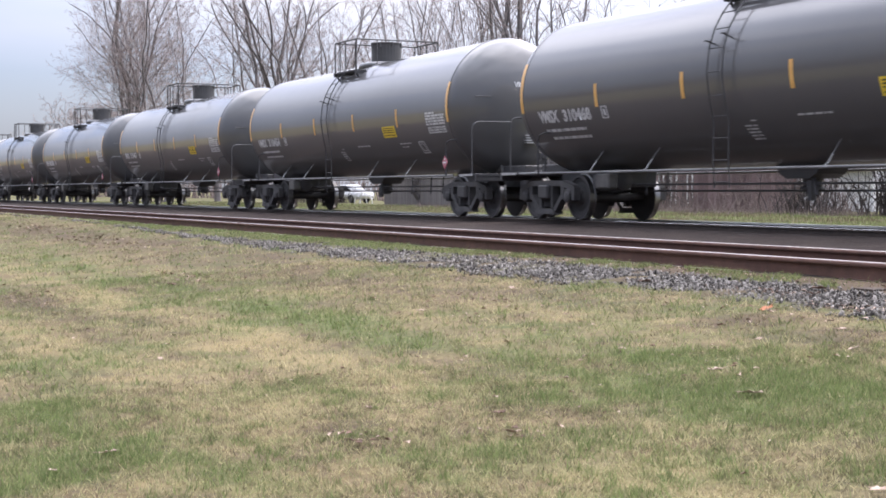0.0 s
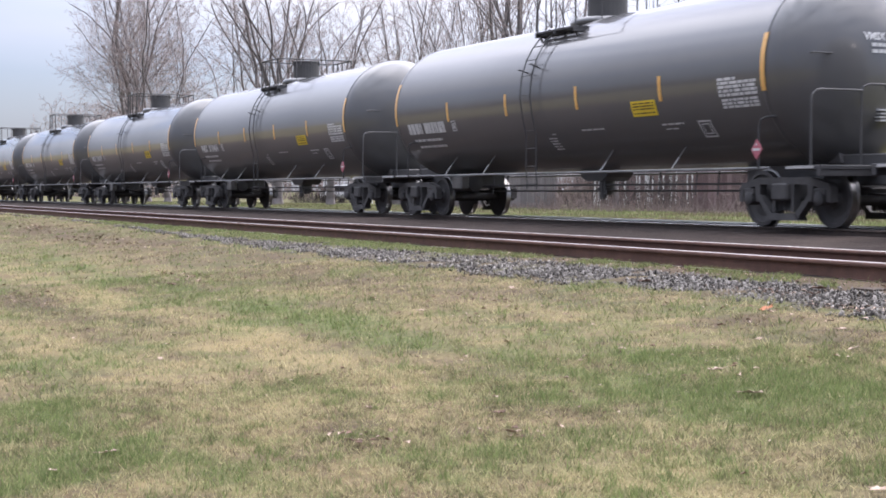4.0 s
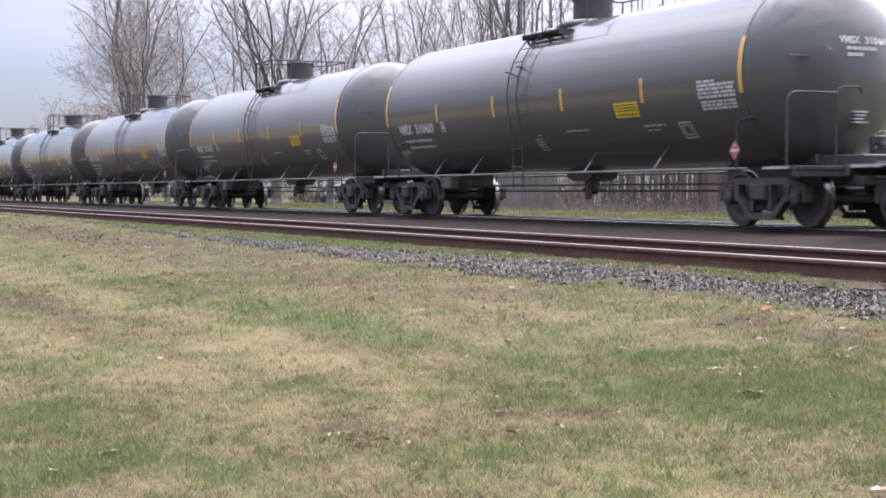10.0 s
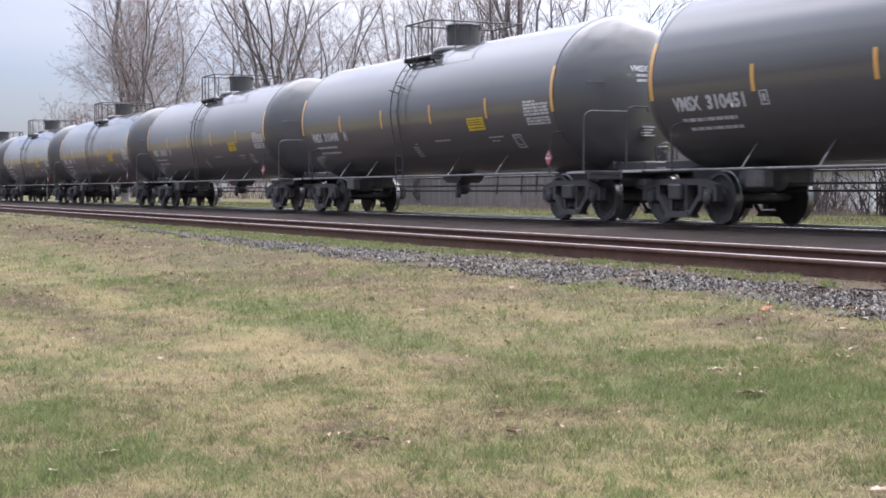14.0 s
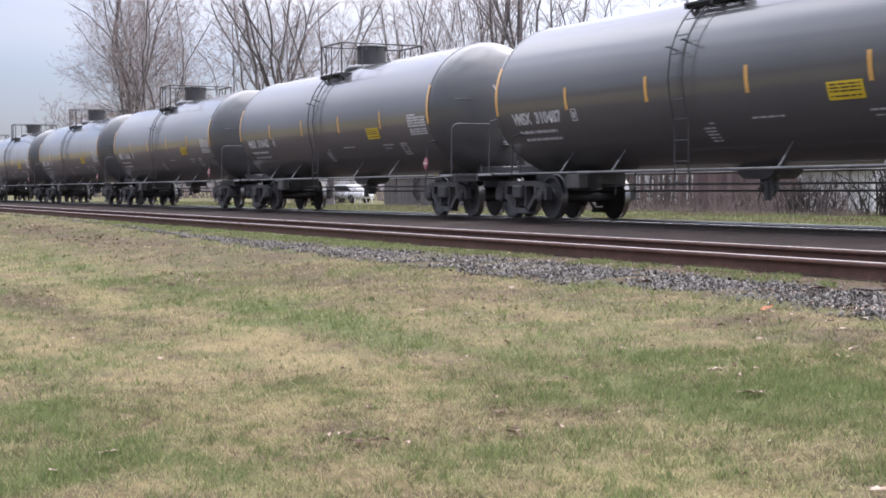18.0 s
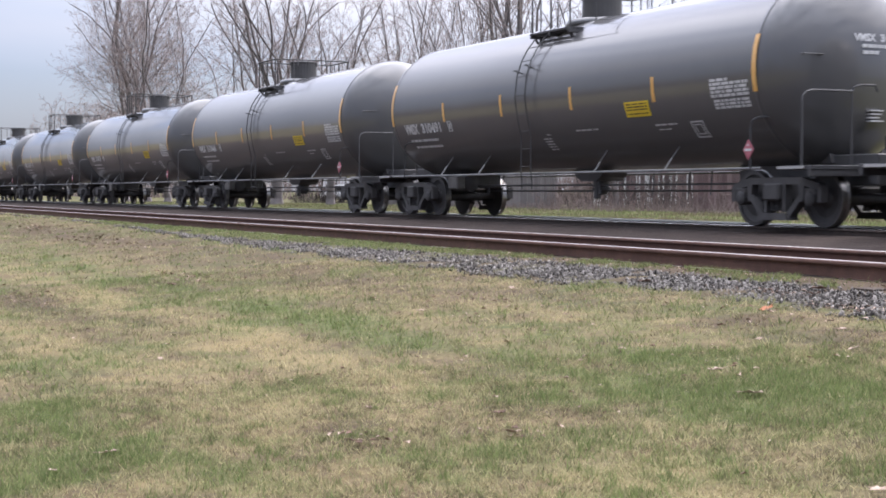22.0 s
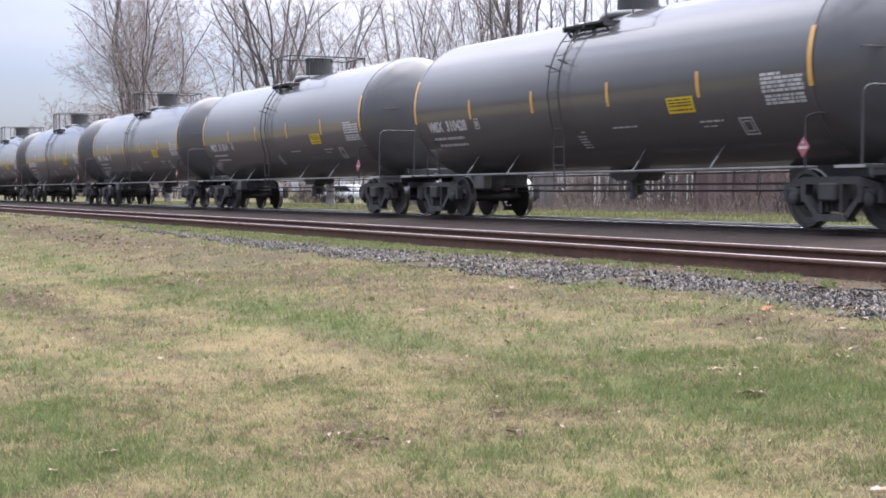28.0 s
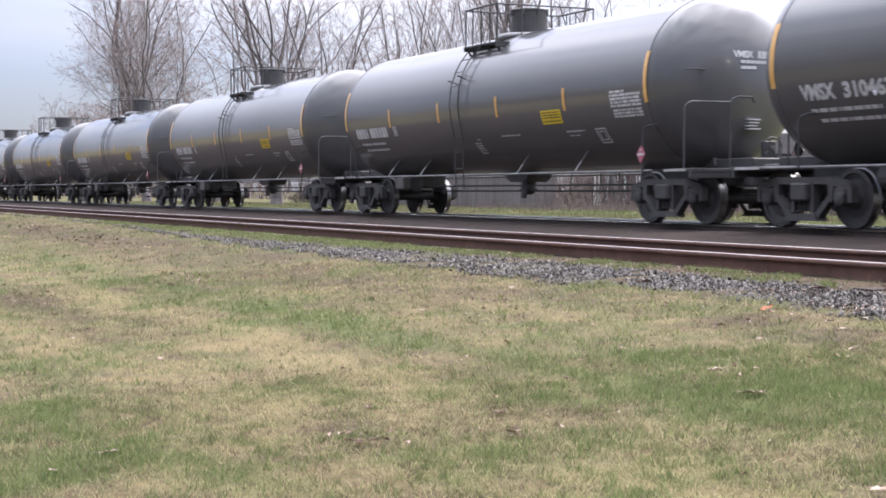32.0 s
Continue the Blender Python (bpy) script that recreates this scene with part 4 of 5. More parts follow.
    revolve(bm, [(0.50, 0.08), (0.53, 0.13), (0.58, 0.14), (0.60, 0.20), (0.64, 0.20), (0.66, 0.16), (0.80, 0.17)], "z", 16)
    part("bottom_outlet", bm, FRAME_BLACK, car, "black bottom outlet valve and skid")
    bm = bmesh.new()
    rod(bm, (0.42, -0.30, 0.78), (0.62, -0.40, 0.50), 0.03, 6)
    box(bm, (0.30, -0.36, 0.42), (0.42, -0.26, 0.75), 0.01)
    part("outlet_handle", bm, FRAME_BLACK, car)
    for y, z in ((-0.30, 0.70), (0.10, 0.58)):
        bm = bmesh.new()
        rod(bm, (-6.1, y, z), (6.1, y, z), 0.019, 6)
        part("brake_rod", bm, FRAME_BLACK, car)
    for x in (-4.6, -3.9, 2.4, 3.6, 4.3):
        bm = bmesh.new()
        rod(bm, (x, -0.30, 0.50), (x, -0.25, 1.10), 0.016, 6)
        part("rod_hanger", bm, FRAME_BLACK, car)
    bm = bmesh.new()
    revolve(bm, [(-5.9, 0.04), (-5.86, 0.20), (-5.0, 0.20), (-4.96, 0.04)], "x", 16, (0, -0.55, 0.78))
    part("air_reservoir", bm, FRAME_BLACK, car)
    bm = bmesh.new()
    box(bm, (-5.35, -1.0, 0.62), (-4.85, -0.78, 0.92), 0.03)
    part("brake_valve", bm, PIPE, car, "grey brake valve casting")
    # markings
    for x, z0, z1, w in ((-HALF - 0.02, 2.16, 3.16, 0.11), (-4.40, 2.155, 2.585, 0.10), (-1.53, 2.15, 2.60, 0.10), (1.42, 2.14, 2.58, 0.10), (4.33, 2.14, 2.575, 0.10), (HALF - 0.02, 2.15, 3.05, 0.11)):
        part("reflective_strip", patch(bmesh.new(), x - w / 2, x + w / 2, z0, z1, 0.014 if abs(x) > 7 else 0.004, 0.003, 8), ORANGE, car, "orange reflective tape strip")
    sign = part("warning_sign", patch(bmesh.new(), 3.34, 4.14, 1.912, 2.182, 0.004, 0.006), YELLOW, car, "yellow warning panel on the tank side")
    part("sign_text", bars([(3.40, 4.08, 2.125, 0.022), (3.40, 4.08, 2.075, 0.022), (3.40, 4.08, 2.025, 0.022), (3.40, 4.08, 1.955, 0.022)], 0.0115), DARK, sign)
    rows = [(6.05, 6.55, 2.37, 0.045)] + [(6.05, 7.09, 2.305 - i * 0.064, 0.046) for i in range(4)] + [(6.10, 7.08, 2.035 - i * 0.055, 0.040) for i in range(3)]
    part("data_panel", bars(rows), WHITE, car, "block of small white stencilled data")["kind"] = "stuff"
    for a, b, z0, z1, w in ((5.23, 5.60, 1.49, 1.768, 0.023), (5.31, 5.52, 1.545, 1.715, 0.015)):
        bm = bmesh.new()
        for x0, x1, u, v in ((a, b, z1 - w, z1), (a, b, z0, z0 + w), (a, a + w * 1.3, z0 + w, z1 - w), (b - w * 1.3, b, z0 + w, z1 - w)):
            patch(bm, x0, x1, u, v)
        bmesh.ops.remove_doubles(bm, verts=bm.verts[:], dist=0.0004)
        part("square_outline", bm, WHITE, car, "white square outline")
    part("small_print", bars([(4.13, 4.86, 1.73, 0.028)]), WHITE, car)
    part("small_print", bars([(4.2, 4.62, 1.655, 0.018)]), WHITE, car)
    part("side_note", bars([(1.34, 2.16, 1.735, 0.028)]), WHITE, car)
    part("capacity_note", bars([(0.12, 0.26, 1.70, 0.020)] + [(-0.10 + 0.01 * i, 0.22, 1.62 - i * 0.052, 0.024) for i in range(5)]), WHITE, car)
    part("weight_note", bars([(-6.58, -5.02, 1.755, 0.055)]), WHITE, car)
    part("weight_note", bars([(-6.45, -4.92, 1.61, 0.050)]), WHITE, car)
    bm = bmesh.new()
    for x0, x1, z0, z1 in ((-4.28, -4.07, 2.145, 2.165), (-4.28, -4.07, 1.935, 1.955), (-4.28, -4.25, 1.955, 2.145), (-4.10, -4.07, 1.955, 2.145), (-4.21, -4.14, 1.99, 2.11)):
        patch(bm, x0, x1, z0, z1, n=1)
    part("route_box", bm, WHITE, car)
    # writing on the end head
    rng = random.Random(9)
    for name, z, h, y0, y1 in (("end_note", 2.82, 0.055, -0.14, 0.42), ("end_note", 2.72, 0.055, -0.14, 0.2)):
        bm, y = bmesh.new(), y0
        while y < y1:
            w = rng.uniform(0.06, 0.13)
            r = math.hypot(y + w / 2, z - ZC) / R
            x = HALF + 0.84 * math.sqrt(max(0, 1 - r ** 2.17)) + 0.012
            box(bm, (x - 0.015, y, z), (x, y + w, z + h))
            y += w + 0.018
        part(name, bm, WHITE, car, "row of white stencilled writing on the tank head")["kind"] = "stuff"
    for i in range(4):
        bm = bmesh.new()
        box(bm, (8.02, 0.02 + 0.02 * (i % 2), 1.83 - i * 0.055), (8.135, 0.30 - 0.04 * (i % 3), 1.85 - i * 0.055))
        part("end_note", bm, WHITE, car)
    # hazard placard on its holder
    bm = bmesh.new()
    prism(bm, [(7.08, 1.07), (7.215, 1.23), (7.08, 1.39), (6.945, 1.23)], -1.53, -1.51)
    card = part("placard", bm, RED, car, "faded red diamond hazard placard")
    bm = bmesh.new()
    prism(bm, [(6.985, 1.21), (7.175, 1.21), (7.175, 1.25), (6.985, 1.25)], -1.534, -1.531)
    prism(bm, [(7.05, 1.295), (7.11, 1.295), (7.08, 1.335)], -1.534, -1.531)
    part("placard_print", bm, WHITE, card)
    for x in (-BOGIE_X, BOGIE_X):
        build_bogie(car, x)
    return car


# ---- train ----
NUMBERS = {-9: "310468", -8: "310454", -7: "310467", -5: "310404", -4: "310479", -3: "310493", -2: "310469", -1: "310457", 0: "310451", 1: "310498", 2: "310431", 3: "310487",
           4: "310442", 5: "310486", 6: "310491", 7: "310444", 8: "310459", 9: "310471", 10: "310428", 11: "311814", 12: "310463"}
SLACK = {-9: 0.02, -8: -0.03, -7: 0.02, -5: 0.02, -4: -0.04, -3: 0.02, -2: -0.02, -1: 0.02, 4: 0.02, 5: -0.02, 6: 0.02, 13: -0.03, 14: 0.04}
FIRST, LAST = -11, 20
for text in ["VMSX", *NUMBERS.values()]:
    glyphs(text)


def travel(t):
    """How far the train has come, in metres."""
    u = (t - 16) / 16
    return ((0.79128 * u + 2.31729) * u + 194.45675) * u + 12.8425 - 3.767


def build_train():
    first = build_tank_car()
    cars = {FIRST: first}
    for k in range(FIRST + 1, LAST + 1):
        cars[k] = copy_thing(first, pose(0, 0, 0))
    for k, car in cars.items():
        car.matrix_basis = pose(travel(0) - k * CAR_PITCH + SLACK.get(k, 0.0), TRACK, 0)
        if k in NUMBERS:
            lettering("VMSX", -6.72, 0.80, 1.93, 2.175, car)
            lettering(NUMBERS[k], -5.74, 1.06, 1.93, 2.175, car, "car_number")
            lettering("VMSX", -0.28, 0.42, 2.92, 3.045, car, "end_mark", True)
            lettering(NUMBERS[k], 0.24, 0.58, 2.92, 3.045, car, "end_number", True)
        else:
            bm = bars([(-6.72, -5.95, 1.93, 0.245), (-5.8, -4.68, 1.93, 0.245)])
            part("reporting_mark", bm, WHITE, car, "white stencilled car number")["kind"] = "stuff"
            lettering("VMSX", -0.28, 0.42, 2.92, 3.045, car, "end_mark", True)
            for i in range(6):
                bm, y = bmesh.new(), 0.24 + i * 0.1
                box(bm, (head_x(y + 0.04, 2.98) - 0.015, y, 2.92), (head_x(y + 0.04, 2.98) + 0.002, y + 0.075, 3.045))
                part("end_number", bm, WHITE, car)
    return cars


# ---- trees and brush ----
class Sticks:
    """Collects tapered sticks and turns them into one mesh."""

    def __init__(self):
        self.p, self.q, self.a, self.b = [], [], [], []

    def add(self, p, q, a, b):
        self.p.append(p), self.q.append(q), self.a.append(a), self.b.append(b)

    def mesh(self, name, mat, n=4):
        P, Q = np.array(self.p), np.array(self.q)
        a, b = np.array(self.a)[:, None], np.array(self.b)[:, None]
        d = Q - P
        d /= np.linalg.norm(d, axis=1, keepdims=True) + 1e-9
        side = np.cross(d, np.where(np.abs(d[:, 2:3]) > 0.9, [[1.0, 0, 0]], [[0, 0, 1.0]]))
        side /= np.linalg.norm(side, axis=1, keepdims=True) + 1e-9
        up = np.cross(d, side)
        V = []
        for end, r in ((P, a), (Q, b)):
            for i in range(n):
                t = 2 * math.pi * i / n
                V.append(end + r * (math.cos(t) * side + math.sin(t) * up))
        V = np.stack(V, 1).reshape(-1, 3)
        i = np.arange(len(P))[:, None] * 2 * n
        F = np.concatenate([i + np.array([k, (k + 1) % n, n + (k + 1) % n, n + k]) for k in range(n)])
        return arrays(name, V, F, mat)


def unit(v):
    return v / (math.sqrt(v[0] * v[0] + v[1] * v[1] + v[2] * v[2]) + 1e-9)


def grow(rng, big, small, p, d, length, r, level, up, rmin, wide, fine):
    """One limb in many small bends; side limbs leave it all round, longest low down."""
    steps = max((6, 4, 4, 3, 2)[level], int(length / (0.8, 0.75, 0.6, 0.5, 0.4)[level]))
    seg = length / steps
    turn = rng.uniform(0, 6.28)
    for i in range(steps):
        d = unit(d + rng.normal(0, (0.10, 0.16, 0.20, 0.24, 0.26)[level], 3) + np.array([0, 0, up]))
        q = p + d * seg
        r2 = max(r * (1 - 0.80 / steps), rmin)
        (big if level < 2 else small).add(p, q, max(r, rmin), r2)
        s = (i + 1) / steps
        if level < fine and s > (0.16, 0.2, 0.15, 0.1)[level] and rng.random() < (0.95, 0.92, 0.90, 0.85)[level]:
            turn += 2.4 + rng.normal(0, 0.4)
            a = unit(np.cross(d, (0.31, 0.17, 0.93) if abs(d[2]) < 0.9 else (0.9, 0.4, 0.1)))
            out = a * math.cos(turn) + np.cross(d, a) * math.sin(turn)
            k = wide * rng.uniform(0.7, 1.25)
            child = unit(d * math.cos(k) + out * math.sin(k))
            grow(rng, big, small, q, child, length * ((0.52, 0.60, 0.66, 0.70)[level] - 0.34 * s) * rng.uniform(0.65, 1.15), r2 * rng.uniform(0.32, 0.50), level + 1, up, rmin, wide, fine)
        p, r = q, r2


def build_tree(x, y, height, stems, spread, seed, label, trunk_r=0.34, fork=0.16, rmin=0.009, wide=0.85, fine=4, up=0.035, leader=False):
    rng = np.random.default_rng(seed)
    big, small = Sticks(), Sticks()
    base = np.array([0, 0, -0.1])
    top = np.array([rng.normal(0, 0.2), rng.normal(0, 0.2), height * fork])
    big.add(base, base + np.array([0, 0, 0.5]), trunk_r * 1.3, trunk_r)
    big.add(base + np.array([0, 0, 0.5]), top, trunk_r, trunk_r * 0.85)
    if leader:
        grow(rng, big, small, top, unit(np.array([rng.normal(0, 0.04), rng.normal(0, 0.04), 1.0])), height * (0.98 - fork), trunk_r * 0.8, 0, up, rmin, wide, fine)
    for i in range(stems):
        a = 2 * math.pi * (i + rng.uniform(-0.3, 0.3)) / stems
        tilt = spread * rng.uniform(0.5, 1.15)
        d = unit(np.array([math.cos(a) * tilt, math.sin(a) * tilt, 1.0]))
        start = base + (top - base) * rng.uniform(0.7, 1.0)
        grow(rng, big, small, start, d, height * (1 - fork) * rng.uniform(0.70, 0.95), trunk_r * rng.uniform(0.22, 0.36), 0, up, rmin, wide, fine)
    ob = new("tree", None)
    tagged(ob, label, "tree", "bare trees behind the railway")
    ob.location = (x, y, float(ground_z(y)))
    for name, sticks, mat in (("trunk", big, BARK), ("crown", small, TWIG)):
        o = new(name, sticks.mesh(name, mat, 5 if name == "trunk" else 3))
        o.parent = ob
    return ob


def build_thicket(x0, x1, y, deep, height, count, seed, label, mat=None, thick=1.0, clump=0.6):
    rng = np.random.default_rng(seed)
    s = Sticks()
    hubs = rng.uniform(x0, x1, max(4, int(abs(x1 - x0) / 1.6)))
    for _ in range(count):
        x = rng.uniform(x0, x1) if rng.random() > clump else hubs[rng.integers(len(hubs))] + rng.normal(0, 0.35)
        p = np.array([x, y + rng.uniform(-deep, deep), 0.0])
        p[2] = float(ground_z(p[1])) - 0.05
        d = unit(np.array([rng.normal(0, 0.28), rng.normal(0, 0.28), 1.0]))
        h, r = height * rng.uniform(0.3, 1.15) * (0.6 + 0.6 * float(value_noise(x, 0.0, height * 1.3, seed))), rng.uniform(0.008, 0.022) * thick
        for i in range(4):
            d = unit(d + rng.normal(0, 0.18, 3))
            q = p + d * h / 4
            s.add(p, q, r, r * 0.7)
            if i > 0:
                for _ in range(2):
                    c = unit(d + rng.normal(0, 0.6, 3))
                    s.add(q, q + c * h * rng.uniform(0.12, 0.32), r * 0.5, r * 0.25)
            p, r = q, r * 0.7
    ob = new("thicket", s.mesh("thicket", mat or BRUSH, 3))
    return tagged(ob, label, "brush", kind="stuff")


# ---- things behind the railway ----
def build_fence(x0, y0, x1, y1, height):
    fence = tagged(new("board_fence", None), "weathered grey vertical board fence beyond the grass", "fence")
    a = math.atan2(y1 - y0, x1 - x0)
    fence.matrix_basis = pose(x0, y0, float(ground_z((y0 + y1) / 2)), 0, 0, math.degrees(a))
    length = math.hypot(x1 - x0, y1 - y0)
    n = int(length / 0.155)
    bm = bmesh.new()
    box(bm, (0, -0.012, -0.05), (0.14, 0.012, height), 0.004)
    me = mesh_of("board", bm, FENCE)
    rng = random.Random(3)
    for i in range(n):
        ob = new("board", me)
        ob.parent = fence
        ob.matrix_basis = pose(i * 0.155, rng.uniform(-0.006, 0.006), rng.uniform(-0.05, 0.05), 0, rng.uniform(-0.6, 0.6), 0)
    bm = bmesh.new()
    box(bm, (-0.05, -0.05, -0.1), (0.05, 0.05, height - 0.1), 0.006)
    post = mesh_of("fence_post", bm, FENCE)
    for i in range(int(length / 2.4) + 1):
        ob = new("fence_post", post)
        ob.parent = fence
        ob.matrix_basis = pose(i * 2.4, 0.075, 0)
    for z in (0.35, height - 0.35):
        bm = bmesh.new()
        box(bm, (0, 0.014, z), (length, 0.055, z + 0.09))
        part("fence_rail", bm, FENCE, fence)


def build_pickets(x0, y0, x1, y1, height):
    """An old picket fence with many gaps."""
    fence = tagged(new("picket_fence", None), "broken white picket fence with missing boards among brush", "fence")
    fence.matrix_basis = pose(x0, y0, float(ground_z(y0)), 0, 0, math.degrees(math.atan2(y1 - y0, x1 - x0)))
    length = math.hypot(x1 - x0, y1 - y0)
    rng = random.Random(8)
    bm = bmesh.new()
    prism(bm, [(0, 0), (0.10, 0), (0.10, height - 0.08), (0.05, height), (0, height - 0.08)], -0.01, 0.01)
    me = mesh_of("picket", bm, CLADDING)
    x = 0.0
    while x < length:
        ob = new("picket", me)
        ob.parent = fence
        ob.matrix_basis = pose(x, 0, rng.uniform(-0.15, 0.1), 0, rng.uniform(-3, 3), 0)
        x += rng.choice((0.16, 0.18, 0.34, 0.5, 0.9))
    for z in (0.4, height - 0.5):
        bm = bmesh.new()
        box(bm, (0, 0.012, z), (length, 0.05, z + 0.08), 0.005)
        part("fence_rail", bm, FENCE, fence)


def build_house(name, x, y, w, d, h, wall, label, turn=0.0, board=0.22, windows=()):
    """A small building: boarded walls, gabled roof, windows on the side towards the track."""
    house = tagged(new(name, None), label, "building")
    house.matrix_basis = pose(x, y, float(ground_z(y)), 0, 0, turn)
    bm = bmesh.new()
    box(bm, (-w / 2, 0, 0), (w / 2, d, h))
    part("wall", bm, wall, house)
    bm = bmesh.new()
    box(bm, (0, -0.02, 0.1), (board - 0.02, -0.003, h - 0.02), 0.004)
    me = mesh_of("board", bm, wall)
    for i in range(int(w / board)):
        ob = new("board", me)
        ob.parent = house
        ob.matrix_basis = pose(-w / 2 + i * board, 0, 0)
    bm = bmesh.new()
    for s in (-1, 1):
        prism_pts = [(0, h + d * 0.32), (0, h + d * 0.32 + 0.12), (s * (d / 2 + 0.4), h - 0.02), (s * (d / 2 + 0.4), h - 0.14)]
        A = [bm.verts.new((-w / 2 - 0.3, d / 2 + p, q)) for p, q in prism_pts]
        B = [bm.verts.new((w / 2 + 0.3, d / 2 + p, q)) for p, q in prism_pts]
        bm.faces.new(A), bm.faces.new(B[::-1])
        for i in range(4):
            bm.faces.new((A[i], B[i], B[(i + 1) % 4], A[(i + 1) % 4]))
    part("roof", bm, ROOF, house)
    bm = bmesh.new()
    for e in (-w / 2, w / 2 - 0.1):
        A = [bm.verts.new((e, p, q)) for p, q in ((0, h), (d, h), (d / 2, h + d * 0.32))]
        B = [bm.verts.new((e + 0.1, p, q)) for p, q in ((0, h), (d, h), (d / 2, h + d * 0.32))]
        bm.faces.new(A), bm.faces.new(B[::-1])
        for i in range(3):
            bm.faces.new((A[i], B[i], B[(i + 1) % 3], A[(i + 1) % 3]))
    part("gable", bm, wall, house)
    for wx, wz in windows:
        bm = bmesh.new()
        box(bm, (wx - 0.5, -0.05, wz - 0.6), (wx + 0.5, -0.022, wz + 0.6), 0.005)
        win = part("window", bm, CLADDING, house, "white window frame")
        bm = bmesh.new()
        box(bm, (wx - 0.42, -0.058, wz - 0.52), (wx + 0.42, -0.051, wz + 0.52))
        part("pane", bm, GLASS, win)
    return house


def build_car(x, y, turn, label, tall=1.45, length=4.6):
    car = tagged(new("parked_car", None), label, "car", "parked cars")
    car.matrix_basis = pose(x, y, float(ground_z(y)), 0, 0, turn)
    a, t = length / 2, tall
    bm = bmesh.new()
    prism(bm, [(-a, 0.35), (-a + 0.05, 0.80), (-a + 0.9, 0.92), (-a + 1.0, 0.93), (a - 0.8, 0.95), (a - 0.05, 0.85), (a, 0.35)], -0.88, 0.88)
    bmesh.ops.bevel(bm, geom=bm.edges[:], offset=0.05, segments=2, affect="EDGES")
    part("body", bm, CAR_WHITE, car, "", True)
    bm = bmesh.new()
    prism(bm, [(-a + 0.9, 0.90), (-a + 1.65, t), (a - 1.5, t), (a - 0.75, 0.92)], -0.74, 0.74)
    bmesh.ops.bevel(bm, geom=bm.edges[:], offset=0.06, segments=2, affect="EDGES")
    cabin = part("cabin", bm, CAR_WHITE, car, "", True)
    for s in (-1, 1):
        bm = bmesh.new()
        prism(bm, [(-a + 1.15, 0.97), (-a + 1.72, t - 0.09), (a - 1.58, t - 0.09), (a - 1.0, 0.97)], s * 0.742, s * 0.752)
        part("side_window", bm, GLASS, cabin)
    for wx in (-a + 0.85, a - 0.85):
        for s in (-1, 1):
            bm = bmesh.new()
            revolve(bm, [(s * 0.68, 0.15), (s * 0.68, 0.30), (s * 0.70, 0.325), (s * 0.88, 0.325), (s * 0.90, 0.30), (s * 0.90, 0.2), (s * 0.87, 0.02)], "y", 20, (wx, 0, 0.325))
            w = part("wheel", bm, TYRE, car)
            bm = bmesh.new()
            revolve(bm, [(s * 0.885, 0.20), (s * 0.91, 0.19), (s * 0.90, 0.05), (s * 0.915, 0.04)], "y", 16, (wx, 0, 0.325))
            part("rim", bm, PIPE, w)


def build_swing(x, y):
    """A low bent-pipe garden frame with sloping legs."""
    frame_ob = tagged(new("pipe_frame", None), "white bent pipe garden frame standing on the grass", "garden frame")
    frame_ob.matrix_basis = pose(x, y, float(ground_z(y)), 0, 0, 25)
    for k, pts in enumerate(([(-0.95, 0, 0), (-0.85, 0, 0.62), (-0.6, 0, 0.80), (0.1, 0, 0.82), (0.6, 0, 0.62), (0.86, 0, 0.3), (0.92, 0, 0)],
                             [(-0.9, 0.5, 0), (-0.7, 0.5, 0.6), (-0.5, 0.4, 0.8)], [(-0.35, 0, 0), (-0.25, 0, 0.8)], [(-0.1, 0.5, 0), (-0.2, 0.3, 0.8)])):
        part("pipe_leg" if k else "pipe_arch", pipe(bmesh.new(), pts, 0.035, 8), CLADDING, frame_ob)


def build_leaf(x, y, size, mat, label, seed):
    rng = random.Random(seed)
    bm = bmesh.new()
    rim = []
    for i in range(14):
        a = 2 * math.pi * i / 14
        r = size * (0.5 if i % 2 else 0.32) * (0.8 + 0.4 * rng.random())
        rim.append((r * math.cos(a) * 1.3, r * math.sin(a) * 0.75, size * (0.03 + 0.16 * rng.random() * abs(math.sin(a)))))
    lo = bm.verts.new((0, 0, 0.0))
    vs = [bm.verts.new(p) for p in rim]
    for i in range(14):
        bm.faces.new((lo, vs[i], vs[(i + 1) % 14]))
    rod(bm, (0, 0, 0.002), (size * 0.9, size * 0.1, 0.01), size * 0.02, 5)
    bmesh.ops.solidify(bm, geom=bm.faces[:], thickness=0.0012)
    ob = new("fallen_leaf", mesh_of("fallen_leaf", bm, mat))
    ob.matrix_basis = pose(x, y, float(ground_z(y)) + 0.024, rng.uniform(-10, 10), rng.uniform(-10, 10), rng.uniform(0, 360))
    return tagged(ob, label, "leaf", "fallen leaves on the lawn")


# ---- build ----
build_ground()
build_track(TRACK, "main railway track with polished rails", RAIL, -900, 450, 0.0)
build_track(SIDING, "rusty unused siding track in front of the train", RAIL_OLD, -900, 450, 0.032)
CARS = build_train()

